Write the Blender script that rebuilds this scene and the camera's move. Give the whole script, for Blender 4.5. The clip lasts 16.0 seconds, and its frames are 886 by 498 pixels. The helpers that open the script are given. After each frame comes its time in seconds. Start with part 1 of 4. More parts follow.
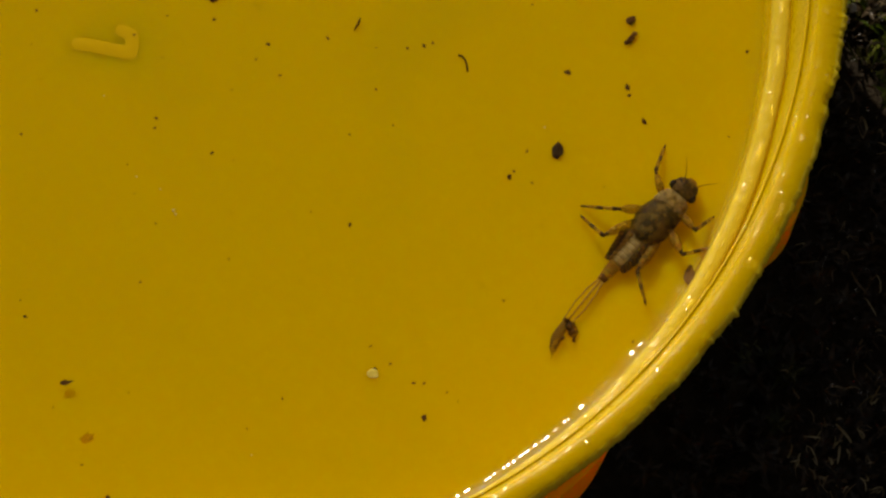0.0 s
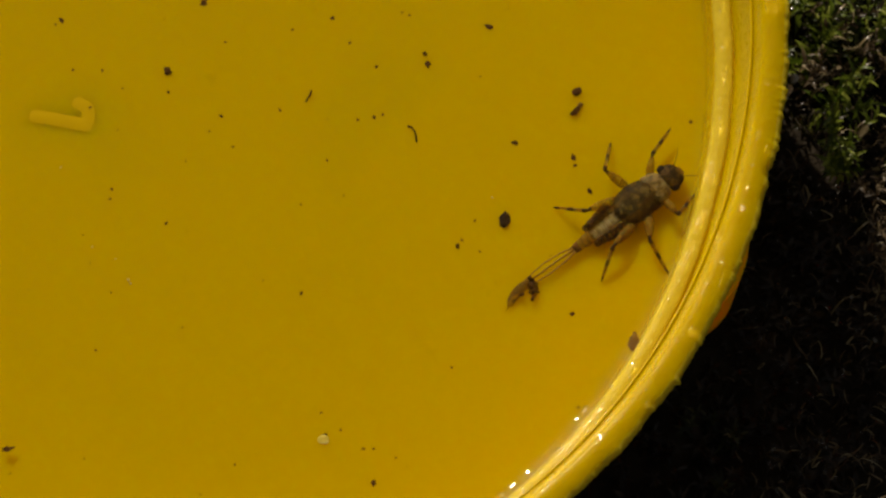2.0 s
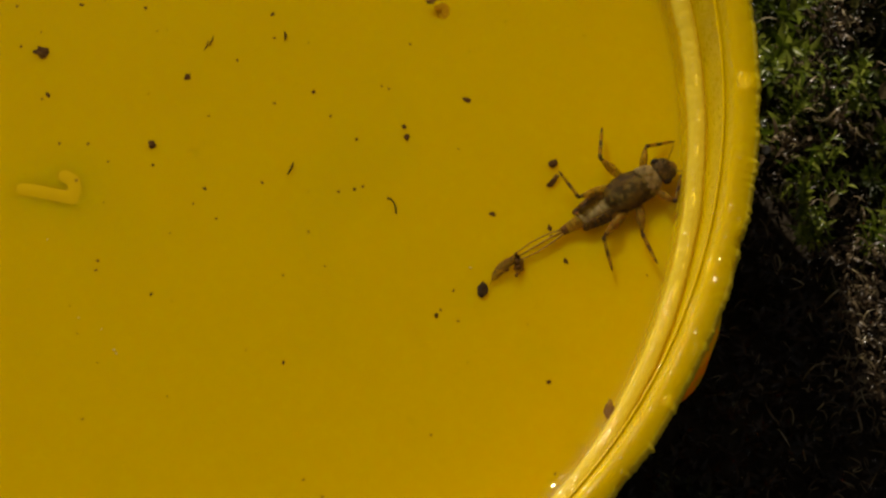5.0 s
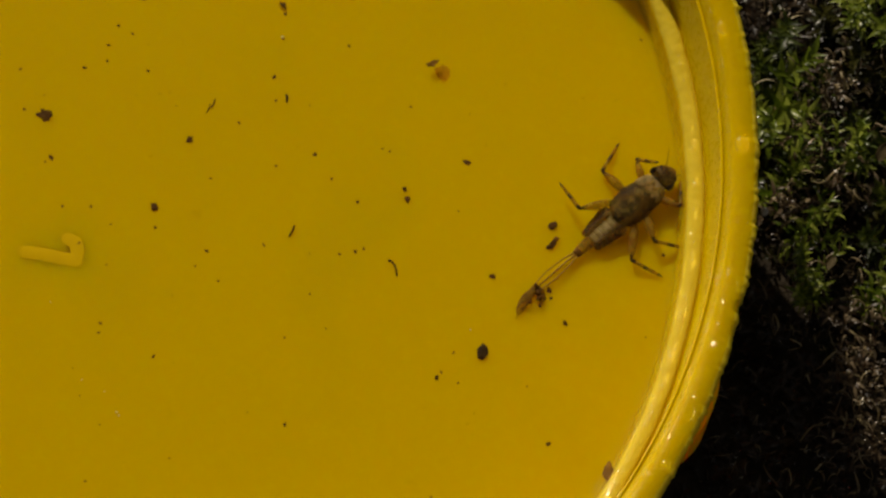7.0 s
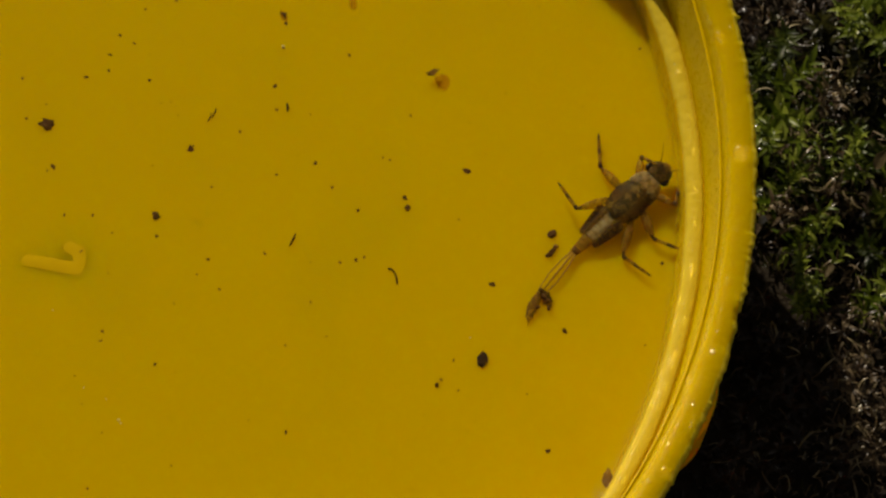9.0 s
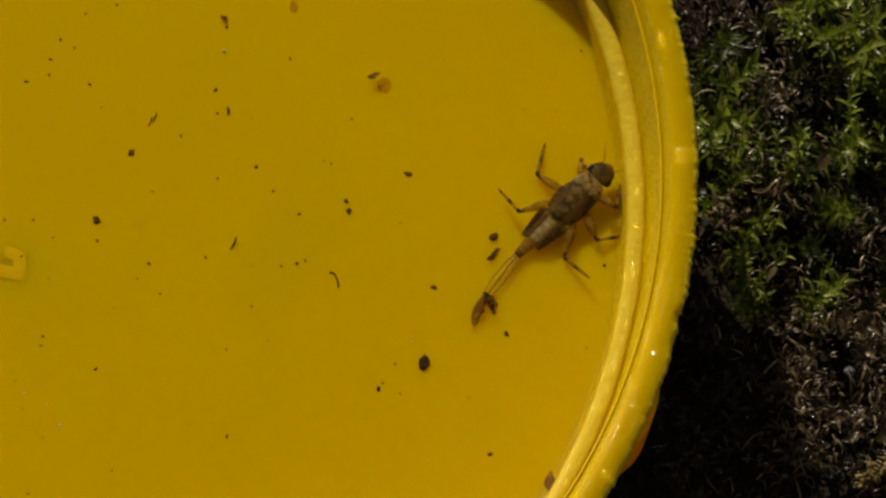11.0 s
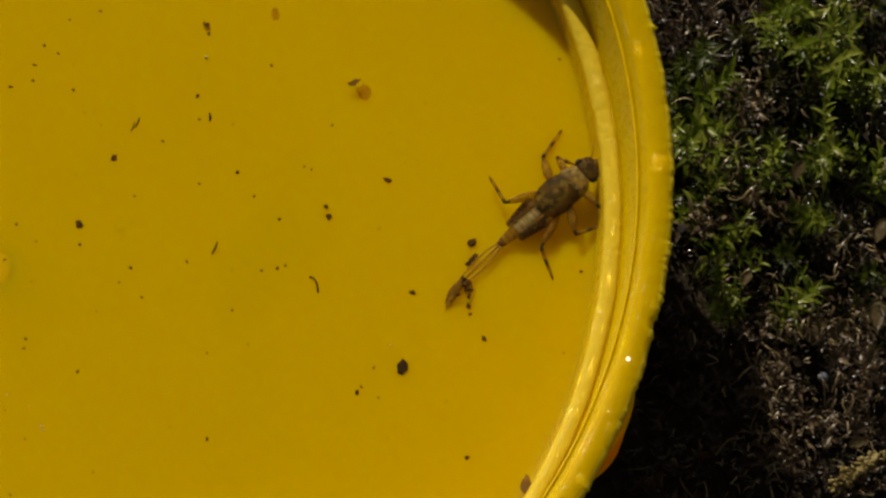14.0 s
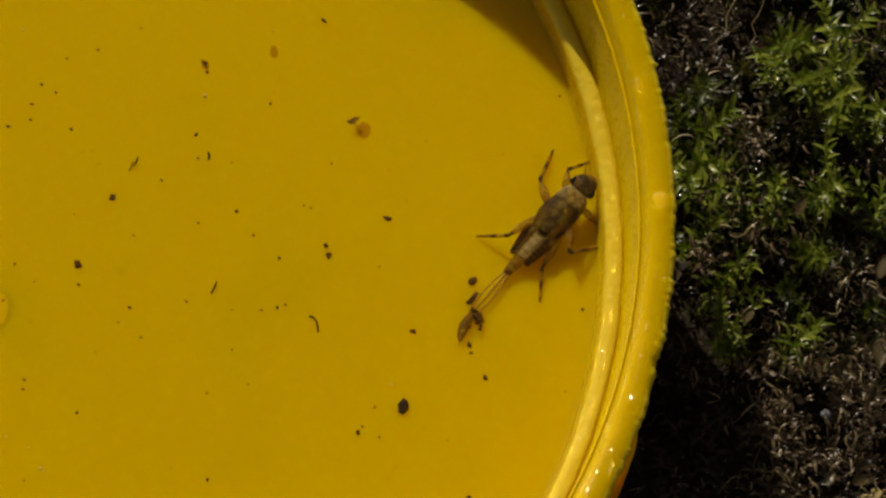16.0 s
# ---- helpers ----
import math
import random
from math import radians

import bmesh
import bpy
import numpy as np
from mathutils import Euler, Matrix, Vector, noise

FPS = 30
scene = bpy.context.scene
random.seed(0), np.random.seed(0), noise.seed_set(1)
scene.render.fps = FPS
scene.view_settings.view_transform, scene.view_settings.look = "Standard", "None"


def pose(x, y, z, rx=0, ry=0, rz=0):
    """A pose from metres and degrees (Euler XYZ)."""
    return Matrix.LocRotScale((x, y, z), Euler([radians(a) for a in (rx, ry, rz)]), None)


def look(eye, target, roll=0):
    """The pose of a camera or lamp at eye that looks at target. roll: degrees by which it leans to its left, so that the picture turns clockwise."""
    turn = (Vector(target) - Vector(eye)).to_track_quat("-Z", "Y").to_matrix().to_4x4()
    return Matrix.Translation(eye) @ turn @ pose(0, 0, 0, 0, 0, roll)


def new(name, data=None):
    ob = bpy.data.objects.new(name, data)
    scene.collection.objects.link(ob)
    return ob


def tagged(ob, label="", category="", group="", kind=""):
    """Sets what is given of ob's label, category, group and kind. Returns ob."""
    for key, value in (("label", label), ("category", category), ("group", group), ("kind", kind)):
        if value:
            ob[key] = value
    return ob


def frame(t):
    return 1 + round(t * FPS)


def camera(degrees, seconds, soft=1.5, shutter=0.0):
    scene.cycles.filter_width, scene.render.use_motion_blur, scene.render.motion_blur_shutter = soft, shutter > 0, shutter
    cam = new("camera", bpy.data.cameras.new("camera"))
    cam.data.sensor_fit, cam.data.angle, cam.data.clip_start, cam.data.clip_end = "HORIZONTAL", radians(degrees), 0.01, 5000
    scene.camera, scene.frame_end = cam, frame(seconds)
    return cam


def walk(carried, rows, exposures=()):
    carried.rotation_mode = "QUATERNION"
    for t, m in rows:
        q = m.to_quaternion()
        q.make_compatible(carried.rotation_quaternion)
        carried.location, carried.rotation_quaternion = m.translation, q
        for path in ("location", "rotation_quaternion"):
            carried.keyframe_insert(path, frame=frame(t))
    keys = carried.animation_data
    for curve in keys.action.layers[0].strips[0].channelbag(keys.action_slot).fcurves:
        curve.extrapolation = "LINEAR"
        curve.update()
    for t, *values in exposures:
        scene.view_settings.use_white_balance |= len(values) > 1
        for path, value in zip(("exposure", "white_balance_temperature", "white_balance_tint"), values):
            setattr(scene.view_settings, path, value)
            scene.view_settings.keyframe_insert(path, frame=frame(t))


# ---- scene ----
cam = camera(8.0, 16.0, soft=2.5)
walk(cam, [
    (0, pose(-0.010643, -0.158362, 0.392389, 19.5595, -4.3822, -0.5773)),
    (0.5, pose(-0.011635, -0.157413, 0.394039, 19.5662, -4.3840, -0.5330)),
    (1, pose(-0.012573, -0.157170, 0.398066, 19.5852, -4.6049, -0.6165)),
    (1.5, pose(-0.010685, -0.156551, 0.402138, 19.4898, -4.5071, -0.6786)),
    (2, pose(-0.006791, -0.157055, 0.402701, 19.5584, -4.1885, -0.6436)),
    (2.5, pose(-0.007844, -0.155864, 0.403730, 19.4901, -4.2295, -0.8630)),
    (3, pose(-0.008020, -0.158373, 0.404043, 19.7318, -4.2257, -0.8364)),
    (3.5, pose(-0.008715, -0.156590, 0.407825, 19.5845, -4.3695, -0.7265)),
    (4, pose(-0.008329, -0.156610, 0.409527, 19.6175, -4.3299, -0.6038)),
    (4.5, pose(-0.008525, -0.157703, 0.410560, 19.7592, -4.4275, -0.8514)),
    (5, pose(-0.007340, -0.155611, 0.412837, 19.5777, -4.3047, -0.8138)),
    (5.2, pose(-0.005975, -0.153902, 0.414990, 19.3972, -4.1243, -0.8262)),
    (7.3, pose(-0.007699, -0.150990, 0.418926, 19.3646, -4.3217, -0.7696)),
    (7.5, pose(-0.007163, -0.151657, 0.420114, 19.3967, -4.2296, -0.8655)),
    (8, pose(-0.008230, -0.150892, 0.419141, 19.3428, -4.4186, -0.7983)),
    (8.2, pose(-0.008434, -0.150989, 0.419538, 19.3458, -4.3965, -0.8486)),
    (10.3, pose(-0.004934, -0.151251, 0.420296, 19.4466, -4.1779, -0.7977)),
    (10.5, pose(-0.003883, -0.152361, 0.419508, 19.5739, -4.1441, -0.7625)),
    (11, pose(-0.004027, -0.151974, 0.419125, 19.5520, -4.2605, -1.0822)),
    (11.5, pose(-0.003152, -0.152520, 0.419462, 19.5608, -4.2523, -1.3066)),
    (12, pose(-0.003510, -0.152597, 0.420025, 19.5417, -4.2887, -1.2195)),
    (12.5, pose(-0.004748, -0.151002, 0.422181, 19.4007, -4.3438, -1.1477)),
    (13, pose(-0.004370, -0.150842, 0.422659, 19.3609, -4.3074, -1.1353)),
    (13.5, pose(-0.002996, -0.152557, 0.421695, 19.5125, -4.3706, -1.0277)),
    (14, pose(-0.003666, -0.152430, 0.424452, 19.4135, -4.4419, -0.8553)),
    (14.5, pose(-0.004229, -0.153083, 0.423143, 19.6193, -4.5992, -0.8058)),
    (15, pose(-0.003411, -0.153553, 0.424278, 19.6937, -4.5237, -0.9823)),
    (15.5, pose(-0.004743, -0.151604, 0.424516, 19.6140, -4.5404, -1.0892)),
    (16, pose(-0.004994, -0.150857, 0.422426, 19.6793, -4.5391, -1.1433)),
], exposures=[(0, 0.22, 7300, 10), (7.5, 0.24, 7300, 10), (11, 0.28, 7300, 10), (13, 0.34, 7300, 10), (16, 0.43, 7300, 10)])
MM = 0.001


# ---- light ----
SUN_AZ = (-0.361, 0.932)
SUN_EL = radians(28.3)
sun_way = Vector((SUN_AZ[0] * math.cos(SUN_EL), SUN_AZ[1] * math.cos(SUN_EL), math.sin(SUN_EL)))
sun_data = bpy.data.lights.new("sun", "SUN")
sun_data.energy, sun_data.angle, sun_data.color = 2.98, radians(0.5), (1.0, 0.93, 0.82)
sun = new("sun", sun_data)
sun.matrix_world = look(sun_way * 3.0, (0, 0, 0))

world = bpy.data.worlds.new("sky")
scene.world = world
world.use_nodes = True
wn = world.node_tree.nodes
sky = wn.new("ShaderNodeTexSky")
sky.sky_type, sky.sun_disc = "NISHITA", False
sky.sun_elevation, sky.sun_rotation = SUN_EL, math.atan2(SUN_AZ[0], SUN_AZ[1])
haze = wn.new("ShaderNodeHueSaturation")
haze.inputs["Saturation"].default_value = 0.15
world.node_tree.links.new(sky.outputs[0], haze.inputs["Color"])
world.node_tree.links.new(haze.outputs[0], wn["Background"].inputs[0])
wn["Background"].inputs[1].default_value = 0.027


# ---- materials ----
class Mat:
    """A small node-tree writer."""

    def __init__(self, name):
        self.m = bpy.data.materials.new(name)
        self.m.use_nodes = True
        self.t = self.m.node_tree
        self.bsdf = self.t.nodes["Principled BSDF"]
        self.coord = None

    def node(self, kind, **inputs):
        n = self.t.nodes.new(kind)
        for k, v in inputs.items():
            self.put(n.inputs[k.replace("_", " ")], v)
        return n

    def put(self, socket, v):
        if hasattr(v, "is_output"):
            self.t.links.new(v, socket)
        else:
            socket.default_value = v

    def place(self):
        if not self.coord:
            self.coord = self.t.nodes.new("ShaderNodeTexCoord").outputs["Object"]
        return self.coord

    def noise(self, scale, detail=3.0, rough=0.55):
        return self.node("ShaderNodeTexNoise", Vector=self.place(), Scale=scale, Detail=detail, Roughness=rough).outputs["Fac"]

    def ramp(self, fac, stops):
        n = self.node("ShaderNodeValToRGB", Fac=fac)
        e = n.color_ramp.elements
        while len(e) < len(stops):
            e.new(0.5)
        for i, (p, c) in enumerate(stops):
            e[i].position = p
            e[i].color = (*c, 1) if len(c) == 3 else c
        return n.outputs["Color"]

    def mix(self, fac, a, b, mode="MIX"):
        n = self.t.nodes.new("ShaderNodeMix")
        n.data_type, n.blend_type = "RGBA", mode
        for sock, v in ((n.inputs[0], fac), (n.inputs[6], a), (n.inputs[7], b)):
            self.put(sock, v if hasattr(v, "is_output") or not isinstance(v, tuple) else (*v, 1))
        return n.outputs[2]

    def bump(self, height, strength, distance, under=None):
        n = self.node("ShaderNodeBump", Height=height, Strength=strength, Distance=distance)
        if under:
            self.put(n.inputs["Normal"], under)
        return n.outputs["Normal"]

    def set(self, **kw):
        for k, v in kw.items():
            self.put(self.bsdf.inputs[k.replace("_", " ")], v if not isinstance(v, tuple) or len(v) == 4 or k == "Subsurface_Radius" else (*v, 1))
        return self

    def island(self):
        return self.t.nodes.new("ShaderNodeNewGeometry").outputs["Random Per Island"]

    def each(self):
        return self.t.nodes.new("ShaderNodeObjectInfo").outputs["Random"]


def yellow_plastic():
    w = Mat("yellow_plastic")
    big = w.noise(55, 3)
    fine = w.noise(1400, 4, 0.6)
    grit = w.noise(5200, 2)
    c = w.ramp(big, [(0.3, (0.735, 0.458, 0.001)), (0.55, (0.785, 0.498, 0.001)), (0.75, (0.76, 0.479, 0.001))])
    stain = w.ramp(w.noise(75, 2, 0.4), [(0.56, (0, 0, 0)), (0.72, (0.55, 0.55, 0.55))])
    c = w.mix(w.node("ShaderNodeMath", Value=stain).outputs[0], c, (0.63, 0.445, 0.002))
    dirt = w.ramp(w.noise(160, 5, 0.7), [(0.66, (0, 0, 0)), (0.78, (1, 1, 1))])
    c = w.mix(w.node("ShaderNodeMath", Value=dirt).outputs[0], c, (0.585, 0.395, 0.003))
    n = w.bump(fine, 0.25, 0.00006)
    n = w.bump(grit, 0.2, 0.00002, n)
    w.set(Base_Color=c, Roughness=w.ramp(fine, [(0.3, (0.22,) * 3), (0.7, (0.42,) * 3)]), Normal=n, Specular_IOR_Level=0.04, Subsurface_Weight=1.0,
          Subsurface_Radius=(1.0, 0.78, 0.1), Subsurface_Scale=0.0055)
    return w.m


def wet_yellow_plastic(name, fine_bump, lumpiness, depth=0.7, tint=1.0, film=0.1, chalk=0.0, grit=900):
    """The rim: wet, worn and rougher than the floor."""
    w = Mat(name)
    big = w.noise(90, 3)
    fine = w.noise(2600, 5, 0.65)
    lump_ = w.noise(420, 3)
    c = w.ramp(big, [(0.3, (0.56 * tint, 0.354 * tint, 0.0006)), (0.7, (0.62 * tint, 0.392 * tint, 0.0006))])
    pale = w.ramp(w.noise(700, 5, 0.7), [(0.6, (0, 0, 0)), (0.78, (1, 1, 1))])
    c = w.mix(w.node("ShaderNodeMath", Value=pale).outputs[0], c, (0.65 * tint, 0.45 * tint, 0.004))
    c = w.mix(chalk, c, (0.64, 0.50, 0.05))
    n = w.bump(lump_, lumpiness, 0.00025)
    n = w.bump(w.noise(1300, 4, 0.6), 0.5 * lumpiness, 0.00014, n)
    n = w.bump(fine, fine_bump, 0.00006, n)
    w.set(Base_Color=c, Roughness=w.ramp(fine, [(0.35, (0.2,) * 3), (0.65, (0.45,) * 3)]), Normal=n, Specular_IOR_Level=0.06, Subsurface_Weight=depth,
          Subsurface_Radius=(1.0, 0.85, 0.15), Subsurface_Scale=0.003, Coat_Weight=film, Coat_Roughness=0.07, Coat_IOR=1.33, Coat_Normal=w.bump(w.noise(grit, 1), 1.0, 0.42 / grit))
    return w.m


# Yellow plastic painted orange, as if the sun glowed through it.
def sunglow_plastic():
    w = Mat("sunglow_plastic")
    c = w.ramp(w.noise(300, 3), [(0.3, (0.84, 0.45, 0.003)), (0.7, (0.88, 0.51, 0.004))])
    w.set(Base_Color=c, Roughness=0.35, Specular_IOR_Level=0.1, Normal=w.bump(w.noise(900, 3), 0.2, 0.0001),
          Subsurface_Weight=1.0, Subsurface_Radius=(1.0, 0.6, 0.1), Subsurface_Scale=0.004)
    return w.m


def clear_water(name, ripple, scale):
    m = bpy.data.materials.new(name)
    m.use_nodes = True
    t = m.node_tree
    t.nodes.clear()
    out = t.nodes.new("ShaderNodeOutputMaterial")
    mix = t.nodes.new("ShaderNodeMixShader")
    clear = t.nodes.new("ShaderNodeBsdfTransparent")
    clear.inputs[0].default_value = (0.99, 0.985, 0.96, 1)
    gloss = t.nodes.new("ShaderNodeBsdfGlossy")
    gloss.inputs["Roughness"].default_value = 0.05
    fres = t.nodes.new("ShaderNodeFresnel")
    fres.inputs["IOR"].default_value = 1.33
    tc = t.nodes.new("ShaderNodeTexCoord")
    nz = t.nodes.new("ShaderNodeTexNoise")
    nz.inputs["Scale"].default_value = scale
    bp = t.nodes.new("ShaderNodeBump")
    bp.inputs["Strength"].default_value, bp.inputs["Distance"].default_value = ripple, 0.0003
    t.links.new(tc.outputs["Object"], nz.inputs["Vector"])
    t.links.new(nz.outputs["Fac"], bp.inputs["Height"])
    t.links.new(bp.outputs[0], gloss.inputs["Normal"])
    t.links.new(fres.outputs[0], mix.inputs[0])
    t.links.new(clear.outputs[0], mix.inputs[1])
    t.links.new(gloss.outputs[0], mix.inputs[2])
    t.links.new(mix.outputs[0], out.inputs[0])
    return m


def speckled(name, stops, scale, rough=0.5, bump=0.00006, coat=0.0, sss=0.0):
    w = Mat(name)
    f = w.noise(scale, 4, 0.65)
    c = w.ramp(f, stops)
    w.set(Base_Color=c, Roughness=rough, Normal=w.bump(w.noise(scale * 2.2, 3), 0.6, bump), Coat_Weight=coat, Coat_Roughness=0.1, Specular_IOR_Level=0.08)
    if sss:
        w.set(Subsurface_Weight=sss, Subsurface_Radius=(1.0, 0.6, 0.3), Subsurface_Scale=0.0004)
    return w.m


def leafy(name, a, b, c, rough=0.3, through_light=0.3):
    """Thin wet moss leaves that differ from one to the next."""
    w = Mat(name)
    col = w.ramp(w.island(), [(0.0, a), (0.5, b), (1.0, c)])
    col = w.mix(0.4, col, w.ramp(w.noise(900, 3), [(0.3, (0.35, 0.35, 0.3)), (0.7, (1, 1, 1))]), "MULTIPLY")
    w.set(Base_Color=col, Roughness=rough, Specular_IOR_Level=0.3, Coat_Weight=0.25, Coat_Roughness=0.1, Coat_IOR=1.33, Coat_Normal=w.bump(w.noise(2600, 2), 0.6, 0.0001))
    thin = w.node("ShaderNodeBsdfTranslucent", Color=col)
    mix = w.node("ShaderNodeMixShader", Fac=through_light)
    w.put(mix.inputs[1], w.bsdf.outputs[0])
    w.put(mix.inputs[2], thin.outputs[0])
    w.put(w.t.nodes["Material Output"].inputs[0], mix.outputs[0])
    return w.m


def cuticle(name, dark, mid, light, scale, clear, half=0.0):
    """Thin, half-clear insect skin with blotches; half: the half width in mm over which it darkens to its sides."""
    w = Mat(name)
    f = w.node("ShaderNodeTexNoise", Vector=w.place(), Scale=scale, Detail=4.0, Roughness=0.65).outputs["Fac"]
    if half:
        xyz = w.node("ShaderNodeSeparateXYZ", Vector=w.place())
        side = w.t.nodes.new("ShaderNodeMath")
        side.operation = "ABSOLUTE"
        w.put(side.inputs[0], xyz.outputs["Y"])
        pull = w.node("ShaderNodeMapRange", Value=side.outputs[0])
        for k, v in enumerate((0.25 * half * MM, 0.95 * half * MM, 0.06, -0.20)):
            pull.inputs[k + 1].default_value = v
        add = w.t.nodes.new("ShaderNodeMath")
        w.put(add.inputs[0], f)
        w.put(add.inputs[1], pull.outputs[0])
        f = add.outputs[0]
    c = w.ramp(f, [(0.36, dark), (0.5, mid), (0.64, light)])
    w.set(Base_Color=c, Roughness=0.6, Normal=w.bump(w.noise(scale * 2.4, 3), 0.5, 0.00005), Specular_IOR_Level=0.1,
          Subsurface_Weight=0.5, Subsurface_Radius=(1.0, 0.6, 0.2), Subsurface_Scale=0.0004)
    thin = w.node("ShaderNodeBsdfTransparent", Color=(0.95, 0.85, 0.55, 1))
    mix = w.node("ShaderNodeMixShader", Fac=clear)
    w.put(mix.inputs[1], w.bsdf.outputs[0])
    w.put(mix.inputs[2], thin.outputs[0])
    w.put(w.t.nodes["Material Output"].inputs[0], mix.outputs[0])
    return w.m


PLASTIC, SUNGLOW = yellow_plastic(), sunglow_plastic()
RIM, GRAINY = wet_yellow_plastic("wet_yellow_plastic", 0.3, 0.35, 0.8, 0.86, 0.3), wet_yellow_plastic("grainy_yellow_plastic", 0.9, 0.6, 0.1, 1.05, 1.0, 0.6, 3000)
THIN = wet_yellow_plastic("thin_yellow_plastic", 0.4, 0.5, 0.0, 1.0, 0.8, 0.0, 2200)
WALL = wet_yellow_plastic("smooth_wall_plastic", 0.04, 0.1, 0.6, 0.9, 0.0)
FRAYED = wet_yellow_plastic("frayed_yellow_plastic", 0.8, 0.6, 0.5, 0.9, 0.1, 0.45)
def drop_glass():
    w = Mat("drop_water")
    w.set(Base_Color=(1.0, 1.0, 1.0), Roughness=0.15, IOR=1.33, Transmission_Weight=1.0)
    return w.m


WATER, DROP = clear_water("pond_water", 0.06, 260), drop_glass()
SOIL = speckled("dark_soil", [(0.3, (0.012, 0.009, 0.006)), (0.6, (0.035, 0.026, 0.016)), (0.8, (0.06, 0.045, 0.03))], 500, 0.75, 0.0006)
GREEN = leafy("green_moss", (0.015, 0.025, 0.002), (0.042, 0.062, 0.005), (0.105, 0.13, 0.014), 0.4, 0.45)
# Wet humus brown, kept extra dark so the colour carries shade between shoots.
SHADE_HUMUS = leafy("shaded_humus", (0.010, 0.006, 0.003), (0.026, 0.015, 0.007), (0.055, 0.034, 0.015), 0.4, 0.1)
OLIVE = leafy("olive_moss", (0.012, 0.014, 0.003), (0.035, 0.036, 0.007), (0.085, 0.078, 0.018))
DEAD = leafy("withered_moss", (0.035, 0.02, 0.010), (0.11, 0.073, 0.038), (0.30, 0.225, 0.13), 0.4)
BRIGHT = leafy("fresh_moss", (0.05, 0.085, 0.004), (0.14, 0.19, 0.014), (0.34, 0.38, 0.06), 0.35, 0.4)
STRAW = leafy("straw_litter", (0.14, 0.10, 0.045), (0.28, 0.215, 0.11), (0.48, 0.40, 0.24), 0.3)
DARK = cuticle("dark_wing_pad", (0.03, 0.015, 0.001), (0.095, 0.058, 0.006), (0.19, 0.125, 0.02), 1800, 0.36)
THORAX = cuticle("mottled_thorax", (0.028, 0.016, 0.0015), (0.08, 0.05, 0.007), (0.18, 0.125, 0.028), 1700, 0.42, 1.3)
PALE = cuticle("pale_thorax", (0.11, 0.072, 0.014), (0.24, 0.175, 0.065), (0.40, 0.31, 0.14), 2400, 0.5)
HEAD = cuticle("brown_head", (0.02, 0.009, 0.0008), (0.065, 0.034, 0.004), (0.16, 0.095, 0.012), 1700, 0.2)
GILL = cuticle("gill_plate", (0.04, 0.017, 0.0006), (0.09, 0.043, 0.0024), (0.17, 0.095, 0.0078), 1500, 0.3)
BELLY = cuticle("abdomen_plate", (0.13, 0.08, 0.01), (0.31, 0.24, 0.09), (0.46, 0.38, 0.18), 2000, 0.42, 0.75)
RUST = cuticle("rust_brown_plate", (0.06, 0.022, 0.0012), (0.13, 0.055, 0.003), (0.24, 0.11, 0.0072), 1500, 0.1)
AMBER = cuticle("amber_leg", (0.13, 0.068, 0.004), (0.235, 0.135, 0.009), (0.37, 0.235, 0.018), 1500, 0.58)
BAND = cuticle("dark_leg_band", (0.018, 0.007, 0.0006), (0.045, 0.019, 0.0012), (0.085, 0.038, 0.0024), 2200, 0.0)
EYE = speckled("black_eye", [(0.3, (0.010, 0.006, 0.003)), (0.7, (0.03, 0.018, 0.007))], 3000, 0.2)
THREAD = speckled("tail_thread", [(0.3, (0.22, 0.11, 0.01)), (0.7, (0.38, 0.21, 0.03))], 2500, 0.5)
MARK = speckled("yellow_mark", [(0.3, (0.60, 0.375, 0.002)), (0.7, (0.66, 0.415, 0.002))], 300, 0.4)
FLAKE = leafy("dead_leaf", (0.13, 0.095, 0.04), (0.19, 0.145, 0.07), (0.27, 0.215, 0.115), 0.3, 0.2)
STONE = speckled("blue_grey_stone", [(0.3, (0.10, 0.11, 0.13)), (0.7, (0.2, 0.21, 0.24))], 900, 0.5)
SHELL = speckled("grey_shell", [(0.3, (0.2, 0.18, 0.14)), (0.7, (0.36, 0.33, 0.27))], 900, 0.2, 0.00002, 0.6)
CRUST = speckled("lichen_crust", [(0.36, (0.05, 0.032, 0.01)), (0.5, (0.20, 0.15, 0.05)), (0.64, (0.38, 0.31, 0.14))], 1500, 0.7, 0.0002)
GRIT = speckled("dark_grit", [(0.3, (0.045, 0.016, 0.001)), (0.6, (0.105, 0.045, 0.003)), (0.8, (0.19, 0.10, 0.010))], 1800, 0.6)
CLUMP = cuticle("silt_clump", (0.05, 0.024, 0.0012), (0.125, 0.068, 0.0048), (0.21, 0.125, 0.0096), 2500, 0.5)
BROWN = speckled("brown_flake", [(0.3, (0.11, 0.046, 0.003)), (0.6, (0.24, 0.12, 0.009)), (0.8, (0.38, 0.21, 0.02))], 1500, 0.5)
SILT_SHADE = cuticle("pale_silt_shade", (0.40, 0.22, 0.003), (0.50, 0.29, 0.004), (0.60, 0.365, 0.006), 1500, 0.8)
BLACKISH = speckled("blackish_seed", [(0.3, (0.015, 0.007, 0.001)), (0.6, (0.045, 0.022, 0.003)), (0.8, (0.10, 0.055, 0.008))], 1800, 0.6)
CREAM = cuticle("cream_pebble", (0.62, 0.45, 0.07), (0.70, 0.53, 0.11), (0.76, 0.60, 0.16), 1500, 0.0)
WHITE = speckled("white_grit", [(0.3, (0.60, 0.45, 0.12)), (0.7, (0.75, 0.62, 0.28))], 1500, 0.3)


